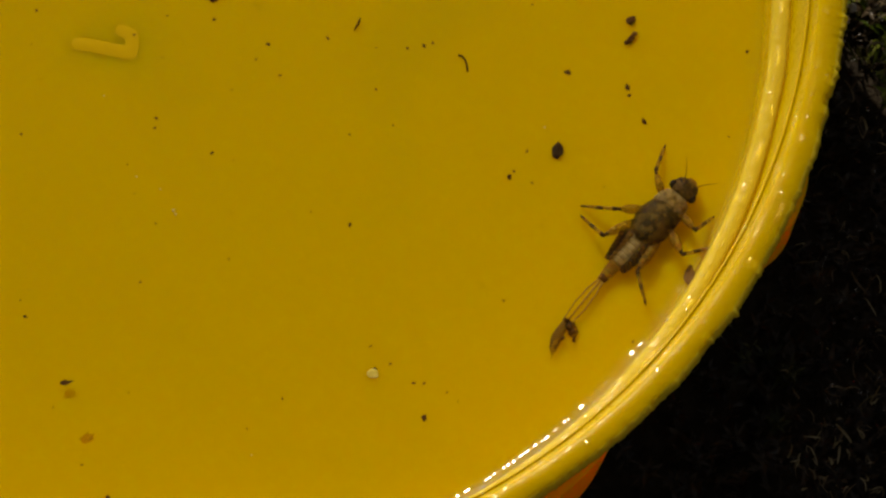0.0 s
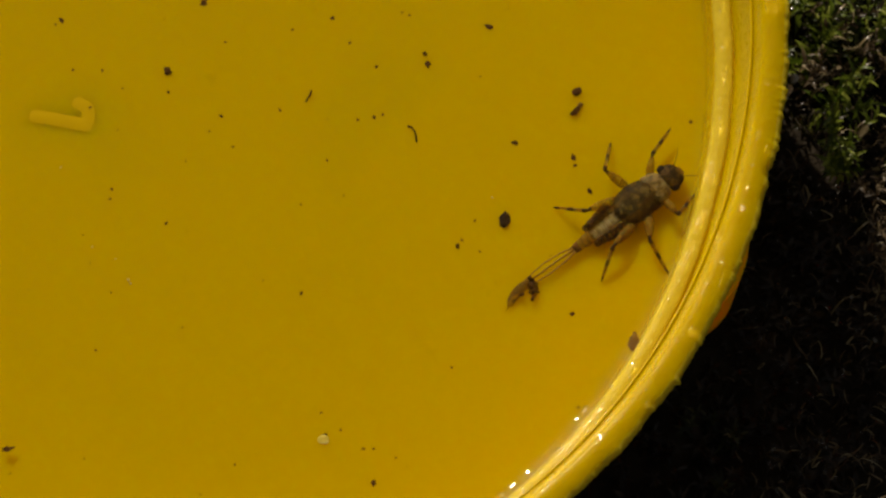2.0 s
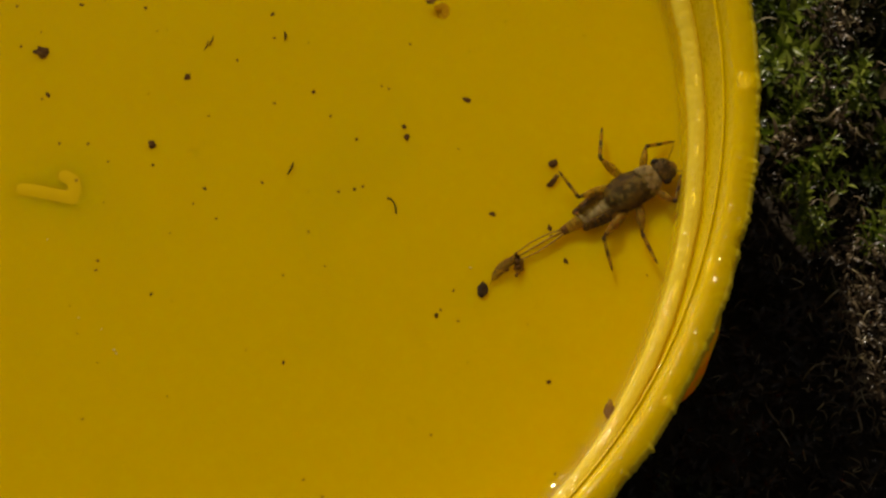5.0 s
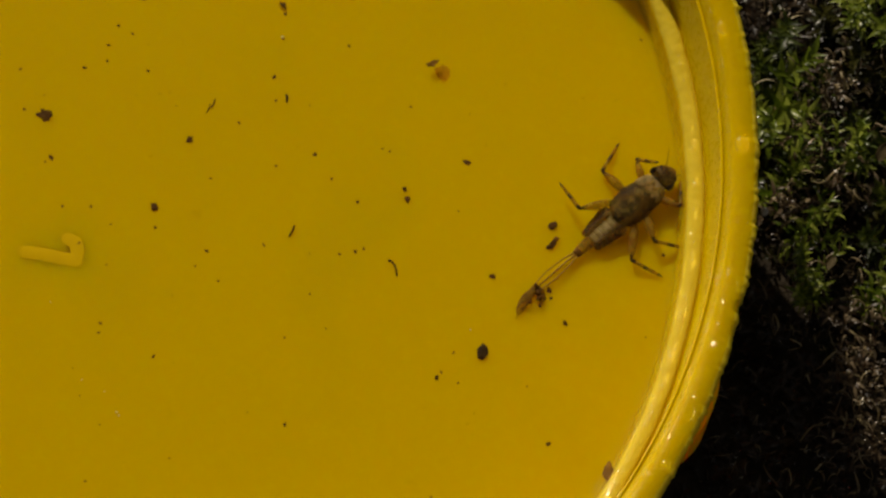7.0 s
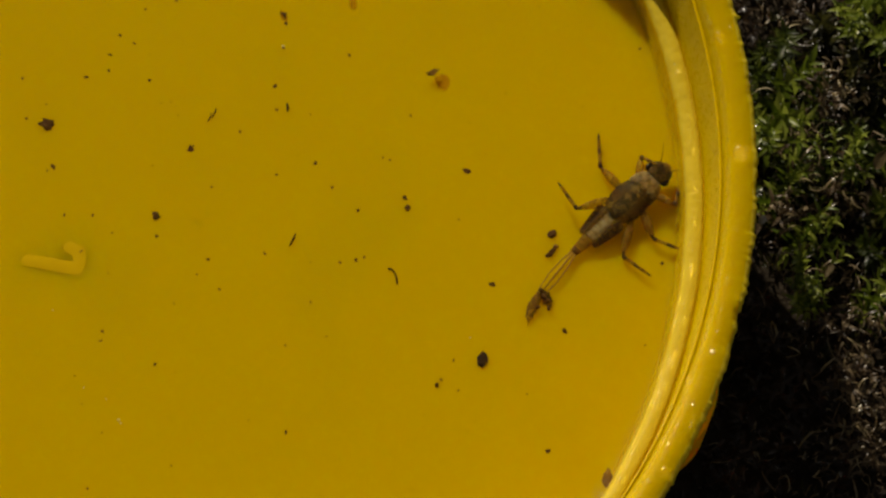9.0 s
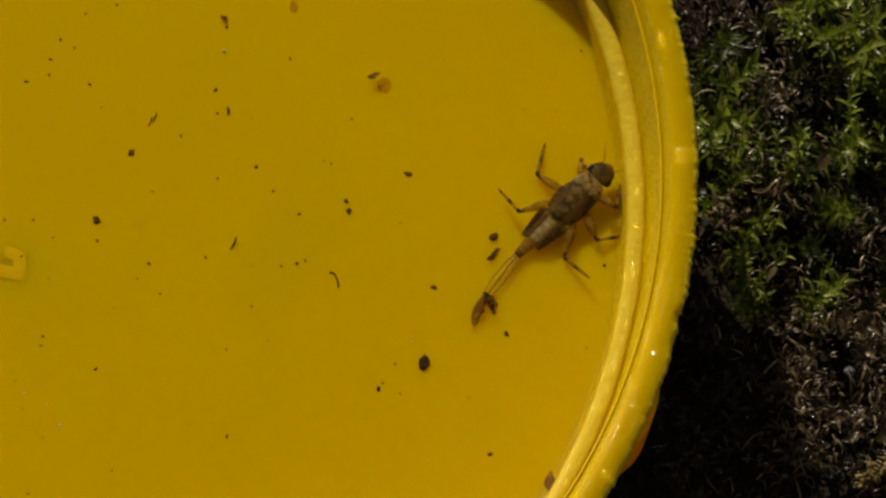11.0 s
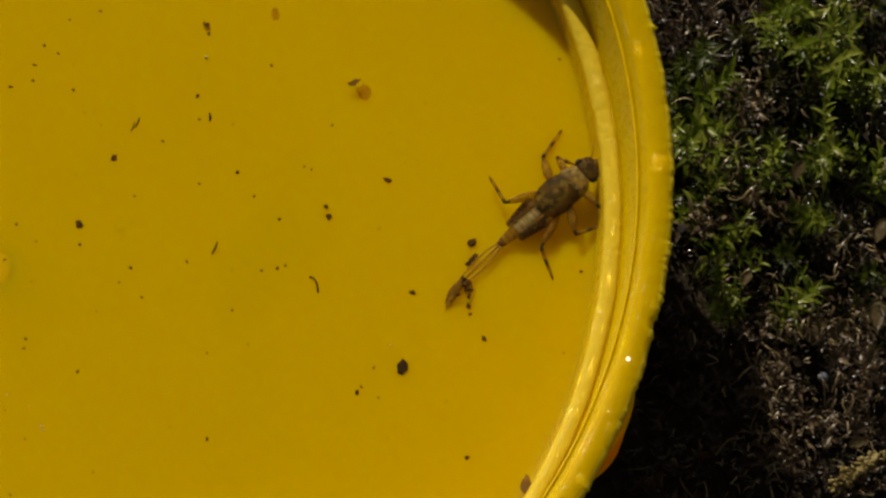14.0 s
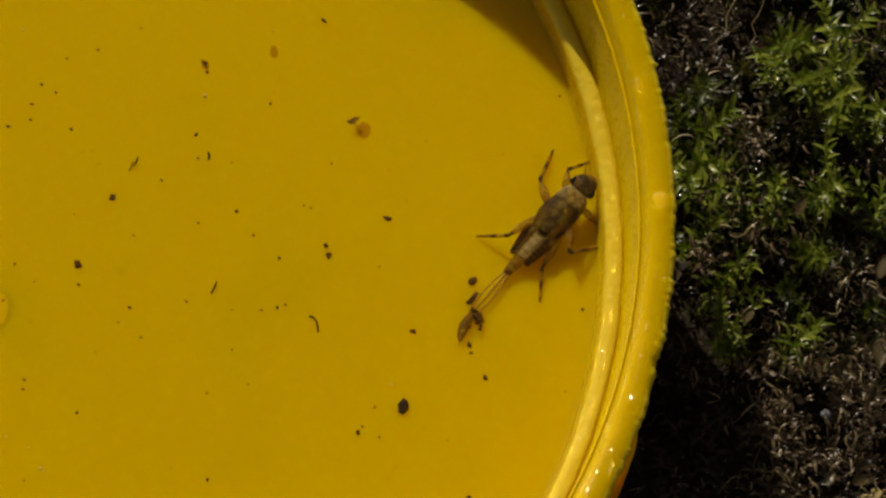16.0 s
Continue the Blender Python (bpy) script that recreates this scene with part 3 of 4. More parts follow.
# ---- the lid ----
def jar_lid():
    lid = thing("jar_lid", "upturned yellow plastic screw lid holding shallow water, lying on moss", "lid")

    def knurl(a, j, r, z):
        """Hand-worn unevenness: slight on the ring and wall, ragged along the lip's outer edge."""
        p = Vector((math.cos(a) * 47, math.sin(a) * 47, z * 0.4))
        if j >= len(body) - 13 and z > -1.5:
            # moulded grip lugs on the outer wall
            deg = math.degrees(a) - (360 if a > math.pi else 0)
            for mid, half, out in ((-23.2, 4.8, 47.3), (-56.0, 9.5, 47.3)):
                q = (deg - mid) / half
                if abs(q) < 1 and z < 9.3:
                    return (out - r) * math.cos(q * math.pi / 2) ** 0.55 * min(1.0, (z + 1.5) / 2.5), 0.0
        if z < 9.3 or r < 45.0:
            if r < 42.6 or z < -0.5:
                return 0.0, 0.0
            k = 0.05 * noise.noise(p * 0.35) + 0.02 * noise.noise(p * 1.6)
            return k, 0.5 * k
        k = 0.12 * noise.noise(p * 0.5) + 0.06 * noise.noise(p * 1.7) + 0.06 * noise.noise(p * 4.5)
        k += 0.4 * max(0.0, noise.noise(p * 1.9 + Vector((3, 9, 2))) - 0.42)
        k += 0.26 * max(0.0, noise.noise(p * 2.8 + Vector((1, 5, 8))) - 0.2)
        k -= 0.6 * max(0.0, noise.noise(p * 0.55 + Vector((7, 1, 4))) - 0.4)
        w = max(0.0, min(1.0, (r - 46.2) / 0.6))
        low = 0.05 * noise.noise(p * 0.6 + Vector((0, 0, 9))) + 0.02 * noise.noise(p * 2.4)
        return k * w + low * (1 - w), 0.25 * k * w + 0.5 * low

    body = [(4.0, 0.0), (12.0, 0.0), (20.0, 0.0), (28.0, 0.0), (35.0, 0.0), (39.0, 0.0), (41.5, 0.0), (42.35, 0.0), (42.55, 0.06), (42.68, 0.3), (42.74, 1.0), (42.80, 2.0),
            (42.86, 2.4), (42.98, 2.66), (43.14, 2.80), (43.32, 2.88), (43.5, 2.92), (43.66, 2.93), (43.8, 2.92), (43.95, 2.9), (44.04, 2.82), (44.09, 2.76), (44.13, 2.74), (44.17, 2.78),
            (44.2, 2.9), (44.25, 3.2), (44.3, 4.2), (44.36, 5.6), (44.43, 7.0), (44.52, 8.0), (44.6, 8.8), (44.66, 9.1), (44.74, 9.27), (44.84, 9.44), (44.93, 9.66), (45.0, 9.84),
            (45.06, 9.98), (45.16, 10.2), (45.32, 10.36), (45.55, 10.46), (45.8, 10.52), (46.1, 10.55), (46.4, 10.54), (46.65, 10.5), (46.82, 10.43), (46.94, 10.32), (47.01, 10.18), (47.02, 10.0),
            (46.78, 9.75), (46.5, 9.6), (46.0, 9.45), (45.75, 9.1), (45.6, 8.0), (45.3, 5.0), (45.0, 2.4), (44.75, 0.6), (44.3, -0.8), (43.4, -1.7), (42.0, -2.05), (40.0, -2.1), (20.0, -2.1), (4.0, -2.1)]
    bm = lathe(body, 3200, knurl, closed=False)
    turn = lambda v: math.atan2(v.co.y, v.co.x)
    for low in (False, True):
        hub = sorted([v for v in bm.verts if v.co.xy.length < 0.005 and (v.co.z < -0.001) == low], key=turn)
        mid = bm.verts.new((0, 0, hub[0].co.z))
        for p, q in zip(hub, hub[1:] + hub[:1]):
            bm.faces.new((mid, p, q))
    bmesh.ops.recalc_face_normals(bm, faces=bm.faces)
    for f in bm.faces:
        c = f.calc_center_median()
        r = c.xy.length
        # lug faces take the orange that stands for sun passing through the wall
        lug = c.z < 0.0094 and r > 0.0458
        f.material_index = 5 if lug else 4 if 0.0441 < r < 0.04515 and 0.0028 < c.z < 0.0097 else 3 if r > 0.0467 and c.z > 0.0098 else 2 if 0.0429 < r < 0.0441 and c.z > 0.001 else int(r > 0.0425)
    part("lid_body", bm, [PLASTIC, RIM, GRAINY, FRAYED, WALL, SUNGLOW], lid, "smooth yellow floor, grainy sealing ring, grip lugs painted orange as if sunlit through, and wet wall with a ragged lip")

    def ridge(name, r, z0, rise, height, depth, a0, a1):
        n = 420
        bm = bmesh.new()
        rows = []
        for i in range(n + 1):
            s = i / n
            a = radians(a0 + (a1 - a0) * s)
            fade = min(1.0, 14 * s, 14 * (1 - s))
            z = z0 + rise * s + 0.04 * noise.noise(Vector((a * 40, z0, 0)))
            d = depth * fade * (1 + 0.3 * noise.noise(Vector((a * 55, z0, 4))))
            row = []
            for dr, dz in ((0.08, -height), (0.0, -0.7 * height), (-d, -0.2 * height), (-d, 0.3 * height), (-0.4 * d, 0.8 * height), (0.05, 0.8 * height), (0.12, 0.2 * height), (0.14, -height)):
                row.append(bm.verts.new(((r + dr) * math.cos(a) * MM, (r + dr) * math.sin(a) * MM, (z + dz) * MM)))
            rows.append(row)
        for p, q in zip(rows, rows[1:]):
            for j in range(7):
                bm.faces.new((p[j], q[j], q[j + 1], p[j + 1]))
        bmesh.ops.recalc_face_normals(bm, faces=bm.faces)
        part(name, bm, THIN, lid)
    ridge("screw_thread", 44.6, 8.98, 0.06, 0.3, 0.13, -75, 48)
    ridge("screw_thread", 44.46, 6.9, 1.2, 0.3, 0.12, 48, 150)

    hook = [Vector(p) for p in ((-3.3, -4.8), (-2.2, -4.95), (-0.9, -5.2), (0.1, -5.4), (0.3, -4.8), (0.2, -4.1), (-0.4, -3.8))]

    def off_hook(p):
        best = 9.0
        for a, b in zip(hook, hook[1:]):
            k = max(0.0, min(1.0, (p - a).dot(b - a) / (b - a).length_squared))
            best = min(best, (p - a - (b - a) * k).length)
        return best
    bm = bmesh.new()
    grid = []
    for i in range(96):
        row = []
        for k in range(56):
            p = Vector((-4.0 + 4.9 * i / 95, -6.1 + 2.9 * k / 55))
            row.append(bm.verts.new((p.x * MM, p.y * MM, (0.022 * math.exp(-(off_hook(p) / 0.36) ** 2) - 0.004) * MM)))
        grid.append(row)
    for p, q in zip(grid, grid[1:]):
        for k in range(55):
            bm.faces.new((p[k], q[k], q[k + 1], p[k + 1]))
    low = [f for f in bm.faces if max(v.co.z for v in f.verts) < -0.002 * MM]
    bmesh.ops.delete(bm, geom=low, context="FACES")
    part("moulded_mark", bm, MARK, lid, "low raised hook-shaped moulding mark")


def lid_water():
    level, edge = 2.1, 42.97
    prof = [(edge, 2.66)]
    r = edge
    for d in (0.08, 0.18, 0.3, 0.45, 0.65, 0.9, 1.2, 1.6, 2.1, 2.8, 4.0, 6.0, 10.0, 20.0, 30.0, 40.0):
        prof.append((edge - d, level + 0.56 * math.erfc(d / 1.0)))
    wob = lambda a, j, r, z: ((0.06 * noise.noise(Vector((math.cos(a) * 30, math.sin(a) * 30, 1))) if j < 3 else 0.0),
                              ((0.09 * noise.noise(Vector((math.cos(a) * 24, math.sin(a) * 24, 6))) + 0.05 * noise.noise(Vector((math.cos(a) * 95, math.sin(a) * 95, 2)))) * max(0.0, 1 - (42.97 - r) / 2.2)))
    bm = lathe(prof, 1440, wob, closed=False)
    last = sorted([v for v in bm.verts if v.co.xy.length < 0.0031], key=lambda v: math.atan2(v.co.y, v.co.x))
    bm.faces.new(last)
    bmesh.ops.recalc_face_normals(bm, faces=bm.faces)
    ob = part("water", bm, WATER)
    ob.visible_shadow = False
    tagged(ob, "clear shallow water filling the lid", "water", kind="structure")


def water_drop(x, y, z, r, flat=0.55, stretch=1.0, turn=0.0):
    bm = bmesh.new()
    bmesh.ops.create_uvsphere(bm, u_segments=20, v_segments=12, radius=r * MM)
    for v in bm.verts:
        v.co.z *= flat
        v.co.x *= stretch
        if v.co.z < 0:
            v.co.z *= 0.4
    ob = part("water_drop", bm, DROP)
    ob.matrix_world = pose(x * MM, y * MM, z * MM, 0, 0, turn)
    ob.visible_shadow = False
    tagged(ob, "clear water drop clinging to the lid's wet rim", "water drop", "drops on the rim")


# ---- the nymph ----
def mayfly_nymph():
    root = thing("mayfly_nymph", "mottled brown mayfly nymph with banded legs, crawling in the lid's water", "insect")
    head = part("head", loft([(3.55, 0.55, 0.42, 0.25), (3.75, 0.86, 0.5, 0.28), (4.05, 0.93, 0.56, 0.28), (4.35, 0.9, 0.56, 0.24), (4.65, 0.8, 0.5, 0.16),
                              (4.9, 0.6, 0.42, 0.05), (5.03, 0.28, 0.22, -0.05)], 24), HEAD, root, "dark brown rounded head")
    for s in (1, -1):
        bm = bmesh.new()
        bmesh.ops.create_uvsphere(bm, u_segments=16, v_segments=10, radius=0.3 * MM)
        for v in bm.verts:
            v.co = Vector((v.co.x * 1.1 + 3.98 * MM, v.co.y * 0.8 + s * 0.82 * MM, v.co.z * 0.9 + 0.4 * MM))
        part("eye", bm, EYE, head, "glossy black compound eye")
        pts = [(4.75, s * 0.42, 0.3), (5.1, s * 0.65, 0.42), (5.5, s * 0.95, 0.45), (5.95, s * 1.35, 0.42)]
        part("antenna", tube(pts, [0.04, 0.03, 0.02, 0.01], 6), BAND, head, "hair-thin antenna")
    bm = loft([(4.7, 0.35, 0.2, -0.15), (5.0, 0.42, 0.25, -0.2), (5.2, 0.25, 0.15, -0.22)], 14)
    part("mouthparts", bm, BROWN, head)
    part("pronotum", loft([(2.2, 0.95, 0.7, 0.12), (2.5, 1.18, 0.78, 0.14), (3.1, 1.12, 0.74, 0.16), (3.45, 0.92, 0.62, 0.2), (3.68, 0.62, 0.46, 0.22)], 24), PALE, root,
         "pale mottled grey-beige collar plate")
    part("thorax", loft([(-0.5, 0.75, 0.55, 0.1), (0.0, 1.12, 0.75, 0.14), (0.7, 1.32, 0.86, 0.18), (1.5, 1.34, 0.9, 0.2), (2.2, 1.2, 0.84, 0.16), (2.72, 0.98, 0.7, 0.12)], 28, 0.1),
         THORAX, root, "dark brown mottled thorax")
    for s in (1, -1):
        bm = loft([(-0.75, 0.1, 0.06, 0.55), (-0.5, 0.34, 0.14, 0.6), (0.0, 0.5, 0.2, 0.72), (0.7, 0.55, 0.24, 0.82), (1.3, 0.45, 0.2, 0.88), (1.8, 0.2, 0.1, 0.88)], 16)
        part("wing_pad", bm, DARK, root, "dark folded wing pad")
        bm = loft([(1.5, 0.2, 0.2, -0.2), (2.1, 0.42, 0.42, -0.2), (2.7, 0.42, 0.42, -0.18), (3.2, 0.2, 0.2, -0.15)], 14)
        for v in bm.verts:
            v.co.y += s * 0.78 * MM
        part("side_plate", bm, PALE, root, "pale side plate above the leg bases")
    n = 10
    for i in range(n):
        x1, x0 = -0.35 - 3.9 * i / n, -0.35 - 3.9 * (i + 1) / n
        w1, w0 = 0.74 - 0.44 * (i / n) ** 1.3, 0.74 - 0.44 * ((i + 1) / n) ** 1.3
        z = 0.12 - 0.02 * i
        bm = loft([(x0 - 0.03, w0 * 0.98, w0 * 0.66, z - 0.02), (x0 + 0.07, w0 * 1.05, w0 * 0.74, z), (x1 - 0.05, w1 * 1.02, w1 * 0.73, z), (x1, w1 * 0.96, w1 * 0.68, z)], 22)
        part("abdomen_segment", bm, RUST if i == 9 else AMBER if i > 5 else BELLY, root, "rusty dark last segment" if i == 9 else "half-clear amber rear segment" if i > 5 else "")
    for i in range(6):
        for s in (1, -1):
            x = -0.72 - 0.37 * i
            w = 0.72 - 0.44 * ((i + 1.2) / n) ** 1.3
            k = 1 - 0.07 * i
            bm = loft([(-0.6 * k, 0.08, 0.03, -0.06), (-0.42 * k, 0.33 * k, 0.05, -0.03), (-0.05, 0.45 * k, 0.06, 0.02), (0.26 * k, 0.36 * k, 0.05, 0.04), (0.4 * k, 0.06, 0.03, 0.03)], 14)
            ob = part("gill", bm, GILL, root, "dark leaf-shaped gill plate")
            ob.matrix_local = pose(x * MM, s * (w + 0.15) * MM, (0.24 - 0.025 * i) * MM, s * -14, 0, s * -14)
    # nymphs of this kind are flattened
    for ob in root.children_recursive:
        if ob.name.split(".")[0] != "gill":
            ob.data.transform(Matrix.Diagonal((1, 1, 0.56, 1)))
        if ob.name.split(".")[0] in ("thorax", "pronotum", "wing_pad", "side_plate", "gill", "head"):
            for v in ob.data.vertices:
                v.co += v.normal * (0.07 * noise.noise(v.co * 2600 + Vector((ob.name.count("g"), 2, 5)))) * MM
    # tail threads with caught debris
    tail = part("tail", tube([(0.05, 0, 0), (-1.2, 0.02, 0.05), (-2.6, 0.0, 0.0), (-4.0, 0.0, -0.1)], [0.1, 0.07, 0.055, 0.04], 7), THREAD, root, "three thin amber tail threads matted with debris")
    for s in (1, -1):
        pts = [(0.05, s * 0.14, 0), (-1.0, s * 0.34, 0.05), (-2.4, s * 0.42, 0.0), (-3.6, s * 0.3, -0.1), (-4.3, s * 0.2, -0.15)]
        part("side_thread", tube(pts, [0.08, 0.05, 0.045, 0.04, 0.03], 7), THREAD, tail)
    for k, (l, w, a) in enumerate(((2.9, 0.36, 15), (1.5, 0.34, 55), (0.75, 0.2, 35))):
        bm = bmesh.new()
        rows = []
        for i in range(15):
            q = i / 14
            ragged = 1 + 0.45 * noise.noise(Vector((q * 7, k * 5.0, 1.0)))
            half = w * (math.sin(math.pi * min(1, q * 1.05 + 0.03)) ** 0.7) * ragged + 0.02
            bend = 0.18 * l * q * (1 - q)
            rows.append((-l * q, half, 0.07 + 0.06 * ragged, bend))
        bm = loft([(x, h, z, 0.0) for x, h, z, b in rows], 10)
        for v in bm.verts:
            q = -v.co.x / (l * MM)
            v.co.y += (0.3 * l * q * (1 - q)) * MM * (1 if k == 0 else -0.6)
            v.co.z += 0.08 * MM * noise.noise(v.co * 2500)
        ob = part("debris_clump", bm, CLUMP if k != 2 else GRIT, tail, "brown silt clump caught on the tail")
        ob.matrix_local = pose(-3.6 * MM, 0, (-0.05 * k) * MM, 0, -2, a)
    for k, (x, y, r) in enumerate(((-4.1, -0.75, 0.16), (-4.5, -1.15, 0.13), (-4.0, -0.35, 0.18), (-3.75, 0.12, 0.13), (-4.9, -0.5, 0.12))):
        ob = part("silt_crumb", lump(r * 1.3, r, 0.12, 60 + k, 0.6, 2), GRIT, tail)
        ob.matrix_local = pose(x * MM, y * MM, -0.05 * MM, 0, 0, k * 40)
    legs = {}
    spans = {"front": (1.85, 2.35), "middle": (2.3, 2.65), "hind": (2.85, 2.5)}
    for side in ("left", "right"):
        for place, (l1, l2) in spans.items():
            wide = 0.29 if place == "front" else 0.34
            shape = lambda q: wide * max(0.3, math.sin(math.pi * min(1.0, 0.12 + 0.86 * q)) ** 0.8)
            pts = [(l1 * k / 18, 0, 0.05 * math.sin(k / 18 * 3.14)) for k in range(19)]
            femur = part("femur", tube(pts, [shape(k / 18) for k in range(19)], 12, ((0.9, 1.0),)), [AMBER, BAND], root, "amber thigh with a dark knee")
            pts = [(l2 * k / 20, 0, -0.03 * math.sin(k / 20 * 3.14)) for k in range(21)]
            rad = [0.14, 0.155, 0.15, 0.14, 0.135, 0.135, 0.14, 0.145, 0.14, 0.13, 0.125, 0.125, 0.125, 0.13, 0.13, 0.12, 0.105, 0.095, 0.08, 0.06, 0.03]
            tibia = part("shin", tube(pts, rad, 10, ((0.0, 0.1), (0.4, 0.54), (0.83, 1.0))), [AMBER, BAND], femur, "slender shin and foot banded dark brown")
            legs[side, place] = femur, tibia
    return root, tail, legs


# ---- debris in the water ----
GRAINS_A = [
    (29.3, -6.2, 0.4), (27.7, 2.2, 0.48), (16.9, 2.7, 0.4), (5.6, -1.5, 0.32), (23.4, -0.6, 0.4), (23.3, 0.1, 0.24), (33, -18.5, 0.36), (36, 7.2, 0.16),
    (38.3, 7.1, 0.12), (30.5, 8.2, 0.16), (8.1, 3.7, 0.48), (-1.6, 2.2, 0.36), (-2.1, 6.9, 0.16), (1.2, -1.4, 0.2), (2.6, -2.7, 0.2), (8.5, -5.7, 0.2),
    (14.7, -10.9, 0.2), (25.3, -13.8, 0.28), (25.6, -13.3, 0.24), (26.8, -14.1, 0.2), (31.6, -14.3, 0.16), (33.3, -7.2, 0.48), (33.4, -7.8, 0.32), (34.4, -9.7, 0.32),
]
GRAINS_B = [
    (14.1, 8.5, 0.28), (4.1, 11.6, 0.24), (3.1, 12.2, 0.28), (2.4, 10.7, 0.28), (2.3, 9.5, 0.28), (0.7, 9, 0.28), (18.1, 0.9, 0.24), (15.7, 3.3, 0.16),
    (27, -1.4, 0.16), (-0, -13.3, 0.16), (0.5, -15.3, 0.16), (14.7, -17.3, 0.28), (12.1, -16.4, 0.16), (0.9, -21.5, 0.2), (6.7, -19.8, 0.16), (7, -12.9, 0.16),
    (14.8, 14, 0.36), (14.7, 11.4, 0.2), (16.6, 6.4, 0.16), (5.4, 2.4, 0.16), (4.4, 7, 0.12), (7.2, 6.2, 0.16), (27.9, 5.9, 0.12), (23.7, 6.4, 0.24),
]
GRAINS_C = [
    (22.2, 3, 0.2), (40.2, 11.7, 0.2), (-6.1, -2.5, 0.24), (-6.4, -4.9, 0.16), (2.3, -5.7, 0.16), (-5.8, -7.4, 0.12), (-7, -11.3, 0.24), (1.9, -10, 0.24),
    (1.9, -17.4, 0.16), (-6.6, -24, 0.28), (-6.9, -22.9, 0.16), (-1.1, -36.3, 0.32), (-2.8, -34.1, 0.2), (10.2, -29.4, 0.2), (7.9, -31.5, 0.16), (0.2, -29.1, 0.16),
    (16.3, -27.3, 0.32), (16, -25.7, 0.2), (17.3, -26.9, 0.2), (18.8, -28.2, 0.24), (19.5, -28.2, 0.24), (21, -28.8, 0.2), (21.7, -29.4, 0.16), (19.5, -30.6, 0.48),
]
GRAINS_D = [
    (24.8, -22.4, 0.2), (26.5, -11.9, 0.24), (24.4, -15.9, 0.12), (27.9, -16.3, 0.16), (27.4, -17.1, 0.12), (33.3, -25.1, 0.2), (6.9, -7.9, 0.12), (41.4, -4.5, 0.28),
    (40, -10.6, 0.16), (7.1, 14.9, 0.24), (10.2, 16.6, 0.2), (4.9, 14.2, 0.24), (33, 14.8, 0.16), (16.5, -7.7, 0.2), (17.6, -10.2, 0.16), (19.9, -0.8, 0.28),
    (6, 7.1, 0.16), (20.3, -4.3, 0.24), (19.7, -4.5, 0.32), (18.6, -4.7, 0.24), (16.5, -4.7, 0.16), (29, 3.6, 0.12),
]
GRAINS_E = [
    (5.7, -2.9, 0.28), (-4.7, -30.2, 0.18), (5.2, 8.8, 0.26), (-3.5, 5.8, 0.24), (-2, 1.9, 0.2), (-0.8, -1.4, 0.24), (14.2, 1.8, 0.22), (9.6, 0.8, 0.2),
    (14.2, 6.7, 0.2), (11.6, 5, 0.24), (14.9, 13.3, 0.26), (-3.8, 8.8, 0.2), (5.2, 10.8, 0.12), (9.3, -4.6, 0.3), (5.6, -12.4, 0.26), (10.1, -6.8, 0.2),
    (6.7, 7.2, 0.14), (19.4, 10.9, 0.26), (0.4, -4.1, 0.24), (13.3, -4.1, 0.24), (21.7, 3.2, 0.2), (1.8, -10.7, 0.2),
]


def grain(name, x, y, bm, mat, label, z=0.0, turn=0.0, group="debris grains in the lid", category="debris"):
    ob = part(name, bm, mat, None, "", False)
    ob.matrix_world = pose(x * MM, y * MM, z * MM, 0, 0, turn)
    return tagged(ob, label, category, group)


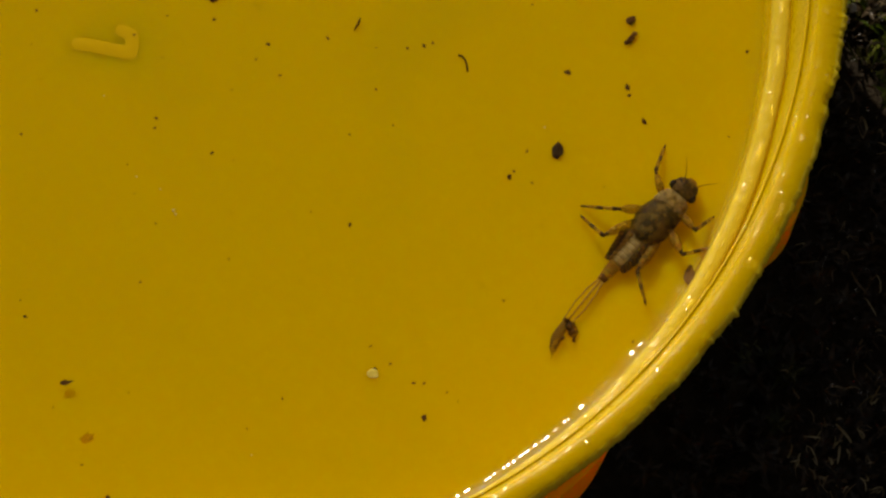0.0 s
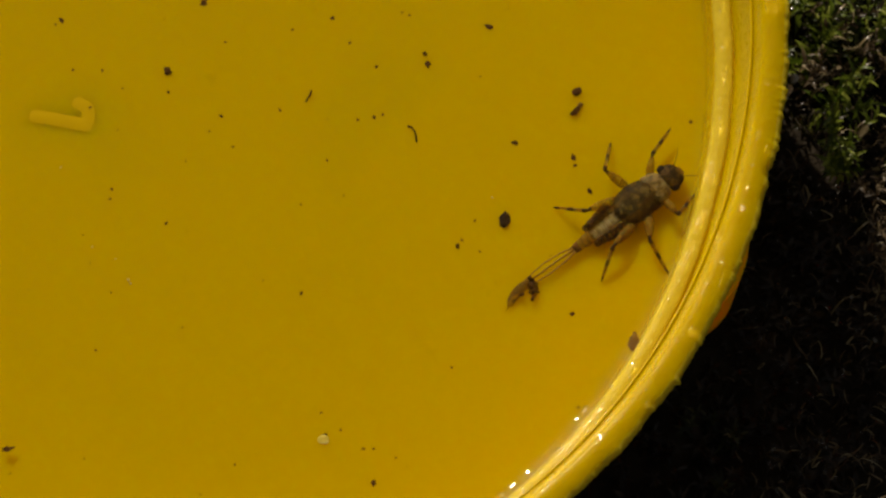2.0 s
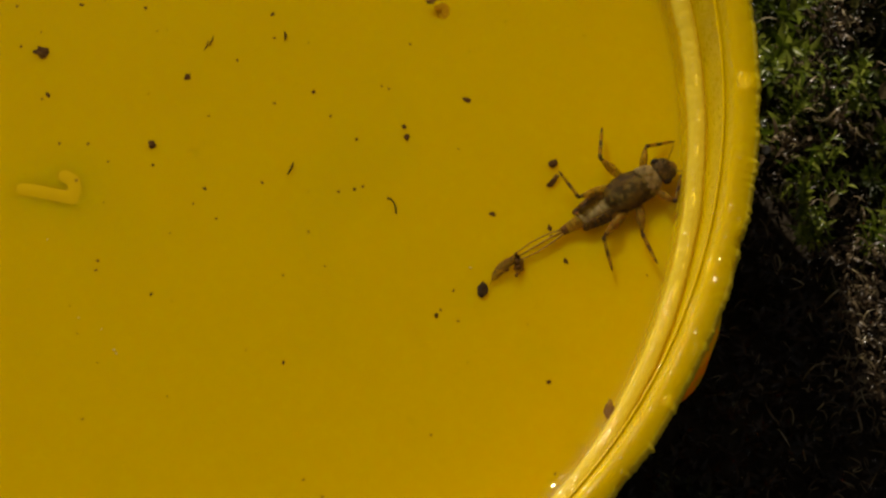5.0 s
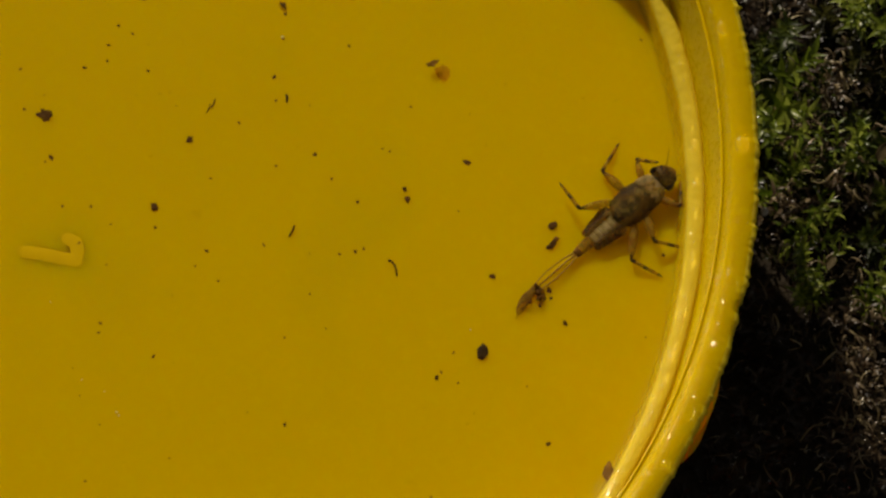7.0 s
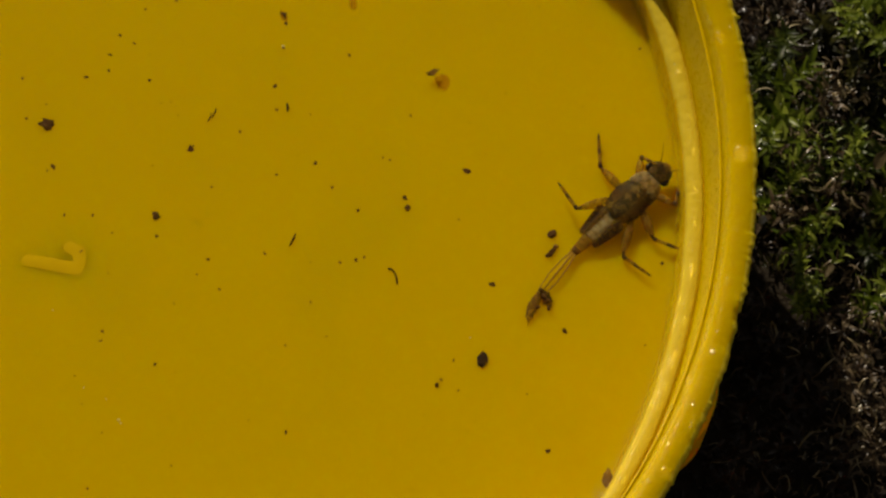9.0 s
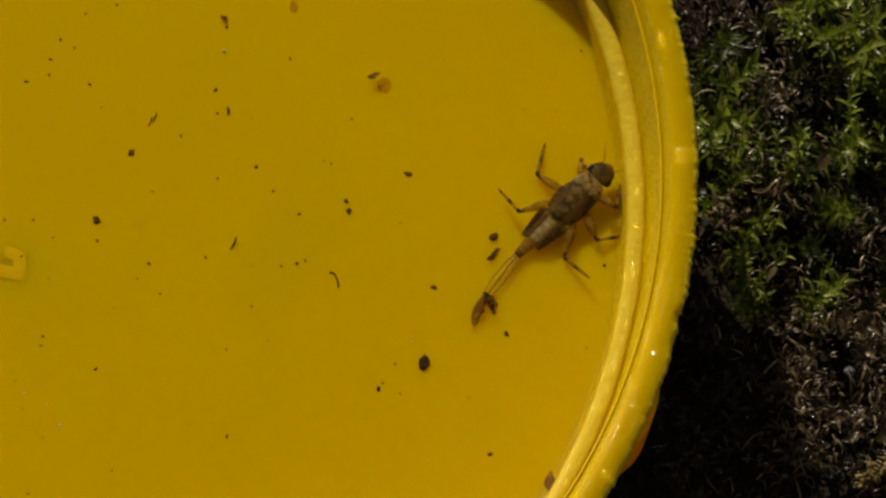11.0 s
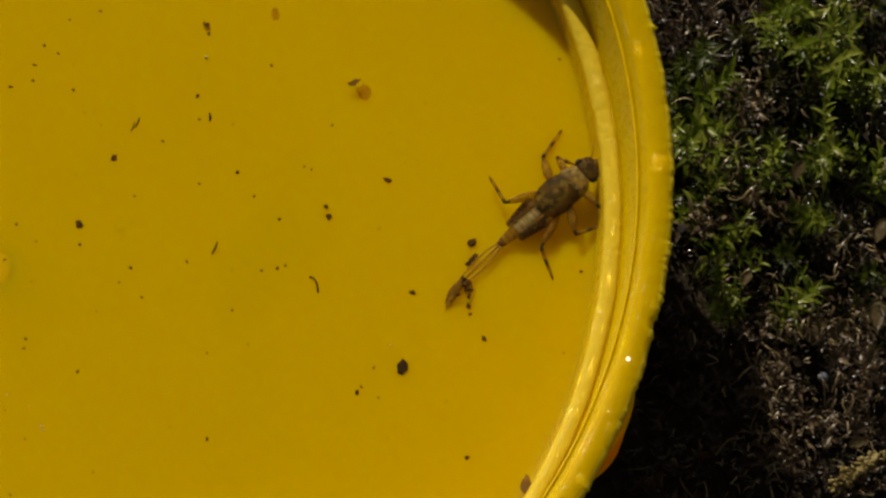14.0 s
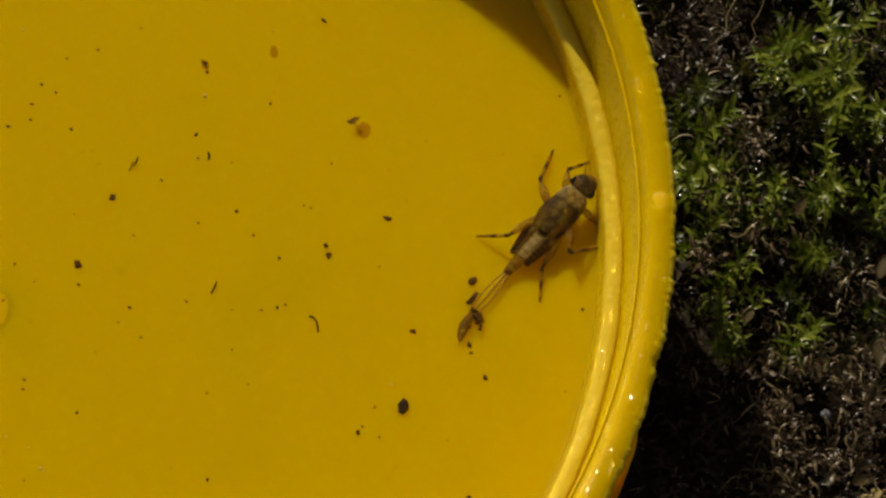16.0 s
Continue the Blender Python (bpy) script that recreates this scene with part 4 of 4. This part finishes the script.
def debris():
    k = 0
    rng = random.Random(5)
    for rows in (GRAINS_A, GRAINS_B, GRAINS_C, GRAINS_D, GRAINS_E):
        for x, y, s in rows:
            k += 1
            faint = s < 0.2
            mat = GRIT if s >= 0.26 else (BROWN if s > 0.17 or k % 2 else SILT_SHADE)
            grain("sediment_grain", x, y, lump(0.5 * s * rng.uniform(0.75, 1.15), 0.4 * s * rng.uniform(0.7, 1.1), 0.06 * s, k, 0.85, 1 if faint else 2), mat,
                  "tiny dark speck of sediment on the lid floor" if faint else "small dark grain of sediment on the lid floor", 0.002, rng.uniform(0, 180))
    bm = lump(0.42, 0.58, 0.08, 3, 0.4, 3)
    for v in bm.verts:
        v.co.x *= 1 - 0.85 * max(0.0, v.co.y / (0.62 * MM)) ** 1.2
    grain("seed", 28.55, -11.76, bm, BLACKISH, "blackish drop-shaped seed lying on the lid floor", category="seed")
    grain("seed_husk", 37.1, -20.6, lump(0.36, 0.66, 0.12, 8, 0.3, 3), BROWN, "brown seed husk at the water's edge", 0.35, -8, category="seed")
    grain("plant_crumb", 25.3, 9.55, lump(0.34, 0.2, 0.07, 12, 1.0, 3), BROWN, "brown plant crumb floating low in the water", 0.35, 25)
    grain("plant_crumb", -2.09, 5.39, lump(0.42, 0.34, 0.06, 14, 1.0, 3), GRIT, "dark ragged crumb on the lid floor", 0.0, -40)
    drifter = grain("drifting_crumb", -3.9, -28.62, lump(0.36, 0.17, 0.06, 22, 1.1, 3), GRIT, "brown ragged plant crumb drifting in the water", 0.0, 12)
    for x, y, sx, sy, k in ((23.2, 0.2, 0.15, 0.12, 31), (23.4, -0.54, 0.2, 0.16, 32), (34.32, -9.62, 0.13, 0.19, 33), (5.66, -1.41, 0.2, 0.27, 34), (25.27, -13.71, 0.13, 0.13, 35)):
        grain("plant_crumb", x, y, lump(sx, sy, 0.06, k, 0.8, 3), GRIT, "small dark crumb on the lid floor", 0.002, 17 * k)
    grain("pellet", 33.63, -2.43, lump(0.36, 0.24, 0.09, 16, 0.5, 3), GRIT, "dark oblong pellet on the lid floor", 0.0, 35)
    for dx, dy, s, a in ((0.0, 0.0, 0.3, 50), (-0.25, -0.3, 0.24, 40), (0.3, 0.3, 0.2, 20), (-0.1, -0.15, 0.3, 60)):
        grain("pellet_fragment", 33.6 + dx, -3.7 + dy, lump(s, 0.55 * s, 0.08, 18 + s * 9 + a, 0.9, 3), GRIT if dx < 0.2 else BROWN, "crumbling dark pellet fragment on the lid floor", 0.0, a)
    pts = [(22.0, -5.15, 0.05), (22.25, -5.22, 0.1), (22.45, -5.5, 0.12), (22.56, -5.85, 0.1), (22.6, -6.3, 0.05)]
    grain("root_hair", 0, 0, tube(pts, [0.10, 0.065, 0.06, 0.065, 0.07], 6), BLACKISH, "curled dark root hair on the lid floor")
    for (x0, y0), (x1, y1), r in (((15.45, -2.6), (15.05, -3.5), 0.075), ((9.9, 6.75), (9.62, 6.05), 0.06), ((9.55, 6.4), (9.3, 5.7), 0.05), ((14.91, 7.15), (14.95, 6.55), 0.1),
                                  ((23.1, 17.45), (23.5, 17.15), 0.1), ((14.5, 14.1), (14.9, 13.6), 0.06)):
        pts = [(x0, y0, r), (0.6 * x0 + 0.4 * x1 + 0.06, 0.6 * y0 + 0.4 * y1, r * 1.3), (x1, y1, r)]
        grain("twig_fragment", 0, 0, tube(pts, [r * 0.6, r, r * 0.7], 6), BLACKISH, "thin dark twig fragment on the lid floor")
    # settled silt; the last patch paints the floating plant crumb's soft shadow
    for x, y, sx, sy, a in ((-2.5, -32.3, 0.5, 0.3, 20), (19.7, 14.9, 0.25, 0.5, 8), (14.75, 13.8, 0.22, 0.4, 30), (26.0, 8.95, 0.55, 0.6, 20)):
        grain("silt_patch", x, y, lump(sx, sy, 0.02, sx * 50 + y, 0.6, 2), SILT_SHADE, "faint brown patch, settled silt and in one case a painted shadow", 0.002, a)
    grain("pebble", 16.15, -27.6, lump(0.36, 0.34, 0.05, 5, 0.25, 3), CREAM, "tiny cream pebble on the lid floor", category="pebble")
    for x, y, s in ((27.7, -10.2, 0.08), (-1.57, -8.5, 0.07), (0.62, -14.17, 0.07), (19.6, 16.5, 0.07), (1.76, 16.4, 0.09), (14.7, 11.45, 0.12), (3.05, -16.5, 0.1), (3.2, -16.75, 0.08), (2.2, -15.0, 0.06), (8.2, -33.3, 0.06)):
        grain("sand_grain", x, y, lump(s, s, s, x, 0.2, 2), WHITE, "glinting pale sand grain on the lid floor")
    return drifter


ground_sheet()
moss_carpet()
moss_rosettes()
litter_things()
jar_lid()
lid_water()
nymph, tail, legs = mayfly_nymph()
drifter = debris()
for row in ((45.85, 0.0, 10.5, 0.52, 0.5, 1.25, 100), (44.75, 8.65, 10.5, 0.4, 0.5, 1.3, 110), (40.4, -22.0, 10.35, 0.3), (39.95, -23.2, 10.45, 0.42), (44.66, -6.75, 9.85, 0.24, 0.7, 1.8, 80),
            (43.64, -11.34, 9.6, 0.2, 0.7, 2.2, 72), (43.42, -13.6, 9.75, 0.16), (41.85, -16.28, 9.5, 0.2, 0.7, 1.8, 66), (43.9, -9.6, 9.6, 0.15, 0.7, 2.0, 76), (40.05, -15.72, 2.85, 0.14)):
    water_drop(*row)
beads = random.Random(31)
for r, z, n, a0, a1, s0, s1 in ((45.12, 10.12, 26, -58, 32, 0.09, 0.17), (44.55, 9.12, 24, -58, 32, 0.06, 0.12), (43.5, 2.93, 50, -62, 14, 0.06, 0.14),
                                (46.3, 10.55, 9, -60, 30, 0.08, 0.16), (42.98, 2.68, 34, -64, -4, 0.06, 0.13)):
    for _ in range(n):
        a, size = beads.uniform(a0, a1), beads.uniform(s0, s1)
        q = r + beads.uniform(-0.1, 0.1)
        water_drop(q * math.cos(radians(a)), q * math.sin(radians(a)), z, size, 0.5, beads.uniform(1.2, 3.2), a + 90 + beads.uniform(-8, 8))


# ---- what moves ----
def key_leg(place, hip, rows):
    femur, shin = legs[place]
    span = {"front": 1.85, "middle": 2.3, "hind": 2.85}[place[1]]
    upper, lower = [], []
    for t, yaw, lift, yaw2, lift2 in rows:
        m = pose(hip[0] * MM, hip[1] * MM, hip[2] * MM, 0, -lift, yaw)
        knee = m @ Vector((span * MM, 0, 0))
        n = pose(knee.x, knee.y, knee.z, 0, -lift2, yaw2)
        upper.append((t, m))
        lower.append((t, m.inverted() @ n))
    walk(femur, upper)
    walk(shin, lower)


def motions():
    walk(drifter, [(t, pose(x * MM, y * MM, 0.3 * MM, 0, 0, a)) for t, x, y, a in (
        (0, -3.91, -28.64, 12), (0.5, -4.13, -29.29, 8), (1, -3.78, -28.84, 4), (1.5, -3.83, -28.40, 10), (2, -4.88, -28.63, 14), (2.5, -6.6, -28.8, 18), (4, -10.0, -29.2, 30), (16, -14.0, -30.0, 50),
    )])
    walk(nymph, [(t, pose(x * MM, y * MM, z * MM, 0, ry, rz)) for t, x, y, z, ry, rz in (
        (0, 34.08, -17.78, 0.44, -1.5, 48.2), (0.5, 34.80, -15.98, 0.44, -1.5, 51.4), (1, 36.37, -12.37, 0.44, -1.5, 35.7), (1.5, 36.39, -11.60, 0.44, -1.5, 38.2),
        (2, 36.54, -11.33, 0.44, -1.5, 38.0), (2.5, 36.69, -11.19, 0.44, -1.5, 37.2), (3, 36.79, -9.23, 0.44, -1.5, 32.0), (3.5, 37.25, -8.10, 0.44, -1.5, 31.6),
        (4, 37.58, -7.45, 0.44, -1.5, 32.5), (4.5, 37.54, -6.54, 0.44, -1.5, 28.9), (5, 37.74, -5.28, 0.44, -1.5, 32.1), (7.5, 38.36, -1.37, 0.58, -3.5, 42.3),
        (8, 38.18, -1.15, 0.59, -3.7, 42.6), (10.5, 38.19, -0.91, 0.64, -4.2, 43.9), (11, 38.25, -0.91, 0.64, -4.3, 43.8), (11.5, 38.71, -0.61, 0.65, -4.4, 44.1),
        (12, 38.68, -0.58, 0.66, -4.5, 44.2), (12.5, 38.70, -0.53, 0.67, -4.7, 42.0), (13, 38.69, -0.61, 0.68, -4.8, 42.4), (13.5, 38.70, -0.47, 0.69, -4.9, 42.1),
        (14, 38.80, 0.13, 0.76, -5.9, 40.3), (14.5, 38.71, -0.10, 0.84, -6.9, 39.7), (15, 38.94, 0.22, 0.91, -7.9, 38.9), (15.5, 39.15, 0.80, 0.89, -7.6, 43.5),
        (16, 38.83, 1.23, 0.86, -7.2, 48.0),
    )])
    walk(tail, [(t, pose(-4.2 * MM, 0, -0.05 * MM, 0, ry, rz)) for t, ry, rz in (
        (0, 0.5, 3.1), (0.5, 0.5, 3.5), (1, 0.5, 12.9), (1.5, 0.5, -2.6), (2, 0.5, -1.4), (2.5, 0.5, -3.5), (3, 0.5, 1.5), (3.5, 0.5, -2.3),
        (4, 0.5, -6.2), (4.5, 0.5, -7.6), (5, 0.5, -1.7), (7.5, 2.5, 0.9), (8, 2.7, 3.6), (10.5, 3.2, 10.4), (11, 3.3, 9.7), (11.5, 3.4, 6.5),
        (12, 3.5, 6.9), (12.5, 3.7, 6.4), (13, 3.8, 3.7), (13.5, 3.9, 5.3), (14, 4.9, 5.3), (14.5, 5.9, 3.4), (15, 6.9, 3.3), (15.5, 6.6, 1.7),
        (16, 6.2, 2.2),
    )])
    key_leg(("left", "front"), (2.9, 0.75, -0.2), (
        (0, 57, 11, 22, -17), (0.5, 63, 9, 14, -15), (1, 70, 11, 5, -17), (1.5, 94, 29, -14, -31), (2, 44, 13, 18, -3),
        (2.5, 55, 13, 30, -0), (3, 75, 11, -20, -17), (3.5, 108, 27, -27, -30), (4, 73, 6, 10, -13), (4.5, 80, 11, -9, -17),
        (5, 49, 14, -14, -20), (7.5, 62, -11, -77, 54), (8, 47, -12, -79, 41), (10.5, 37, -16, -89, 48), (11, 44, -18, -116, 40),
        (11.5, 82, -19, -79, 31), (12, 85, -20, -77, 31), (12.5, 84, -20, -76, 32), (13, 83, -21, -79, 34), (13.5, 81, -24, -77, 31),
        (14, 77, -25, -75, 35), (14.5, 32, -3, 14, -13), (15, 40, -6, 3, -15), (15.5, 31, -6, 4, -14), (16, 32, -4, -23, -24),
    ))
    key_leg(("left", "middle"), (1.5, 1, -0.22), (
        (0, 139, 26, 118, -26), (0.5, 138, 31, 107, -31), (1, 131, 23, 112, -23), (1.5, 133, 28, 73, -29), (2, 110, 23, 39, -23),
        (2.5, 125, 25, 52, -27), (3, 93, 9, 41, -13), (3.5, 93, 4, 30, -9), (4, 118, 23, 39, -26), (4.5, 113, 24, 42, -17),
        (5, 111, 24, 52, -16), (7.5, 89, -4, 12, -9), (8, 86, -5, 53, -7), (10.5, 97, -3, 36, -10), (11, 102, -5, 32, -9),
        (11.5, 94, -7, 19, -9), (12, 80, -8, 34, -9), (12.5, 79, -8, 42, -8), (13, 78, -9, 35, -8), (13.5, 92, -9, 11, -9),
        (14, 64, -15, 17, -9), (14.5, 73, -18, -6, -9), (15, 87, -21, -2, -9), (15.5, 108, -19, -23, -6), (16, 57, -18, 19, -11),
    ))
    key_leg(("left", "hind"), (0.5, 1, -0.22), (
        (0, 163, 20, 81, -24), (0.5, 153, 16, 70, -10), (1, 162, 20, 87, -8), (1.5, 156, 13, 115, -15), (2, 170, 22, 126, -27),
        (2.5, 158, 21, 58, -9), (3, 176, 22, 126, -27), (3.5, 161, 20, 48, -9), (4, 160, 20, 112, -7), (4.5, 158, 20, 62, -8),
        (5, 174, 22, 90, -10), (7.5, 153, 18, 80, -8), (8, 159, 18, 76, -8), (10.5, 156, 18, 82, -12), (11, 159, 18, 83, -16),
        (11.5, 166, 18, 112, -23), (12, 165, 18, 116, -24), (12.5, 168, 19, 112, -23), (13, 154, 18, 44, -11), (13.5, 157, 18, 55, -11),
        (14, 160, 17, 77, -14), (14.5, 162, 17, 78, -16), (15, 165, 16, 97, -23), (15.5, 163, 16, 121, -23), (16, 167, 16, 127, -22),
    ))
    key_leg(("right", "front"), (2.9, -0.75, -0.2), (
        (0, -107, 21, -5, -29), (0.5, -102, 20, 12, -25), (1, -95, 24, 16, -19), (1.5, -78, 12, 20, -13), (2, -94, 21, 16, -20),
        (2.5, -96, 24, 20, -24), (3, -86, 19, 14, -21), (3.5, -85, 23, 22, -17), (4, -97, 24, 19, -26), (4.5, -83, 14, 32, -16),
        (5, -69, 15, 44, -11), (7.5, -69, 18, 44, -20), (8, -75, 17, 37, -21), (10.5, -78, 15, 30, -33), (11, -82, 15, 36, -24),
        (11.5, -84, 14, 33, -20), (12, -86, 15, 25, -33), (12.5, -87, 14, 30, -24), (13, -86, 14, 30, -21), (13.5, -86, 12, 31, -20),
        (14, -90, 9, 19, -36), (14.5, -83, -27, 24, -9), (15, -94, -30, -24, 40), (15.5, -100, -30, -32, 45), (16, -89, -28, -17, -10),
    ))
    key_leg(("right", "middle"), (1.5, -1, -0.22), (
        (0, -118, 22, -26, -25), (0.5, -130, 17, -72, -20), (1, -141, 23, -113, -23), (1.5, -121, 15, -40, -18), (2, -129, 17, -97, -18),
        (2.5, -130, 13, -112, 2), (3, -130, 6, -105, 8), (3.5, -134, 26, -87, -27), (4, -113, 2, -54, -6), (4.5, -142, 23, -110, -24),
        (5, -118, 2, -100, 11), (7.5, -117, 12, -44, -20), (8, -115, -3, -81, 12), (10.5, -113, 4, -35, -16), (11, -114, 1, -32, -13),
        (11.5, -127, -3, -44, -9), (12, -129, 9, -35, -21), (12.5, -129, 5, -49, -16), (13, -117, -5, -55, -8), (13.5, -122, 11, -35, -24),
        (14, -121, 3, -16, -20), (14.5, -122, 5, -9, -21), (15, -124, 6, -6, -27), (15.5, -143, 12, -24, -30), (16, -141, 13, -31, -30),
    ))
    key_leg(("right", "hind"), (0.5, -1, -0.22), (
        (0, -172, 11, -126, 4), (0.5, -169, 3, -145, 7), (1, -170, 11, -141, -12), (1.5, -160, 6, -111, 9), (2, -168, 15, -147, -17),
        (2.5, -171, 20, -117, -22), (3, -163, 10, -133, -12), (3.5, -154, 4, -91, 2), (4, -167, 9, -113, 5), (4.5, -161, 3, -97, -5),
        (5, -160, 11, -109, -3), (7.5, -136, 2, -65, -8), (8, -143, 1, -73, -6), (10.5, -148, 1, -86, 12), (11, -150, 1, -88, 12),
        (11.5, -166, 1, -100, 11), (12, -166, 1, -100, 13), (12.5, -146, 0, -61, -8), (13, -150, 0, -96, -2), (13.5, -146, 0, -75, 11),
        (14, -158, -0, -111, -4), (14.5, -159, -1, -117, -2), (15, -160, -2, -102, 13), (15.5, -164, -1, -130, -1), (16, -167, -1, -143, 0),
    ))


motions()
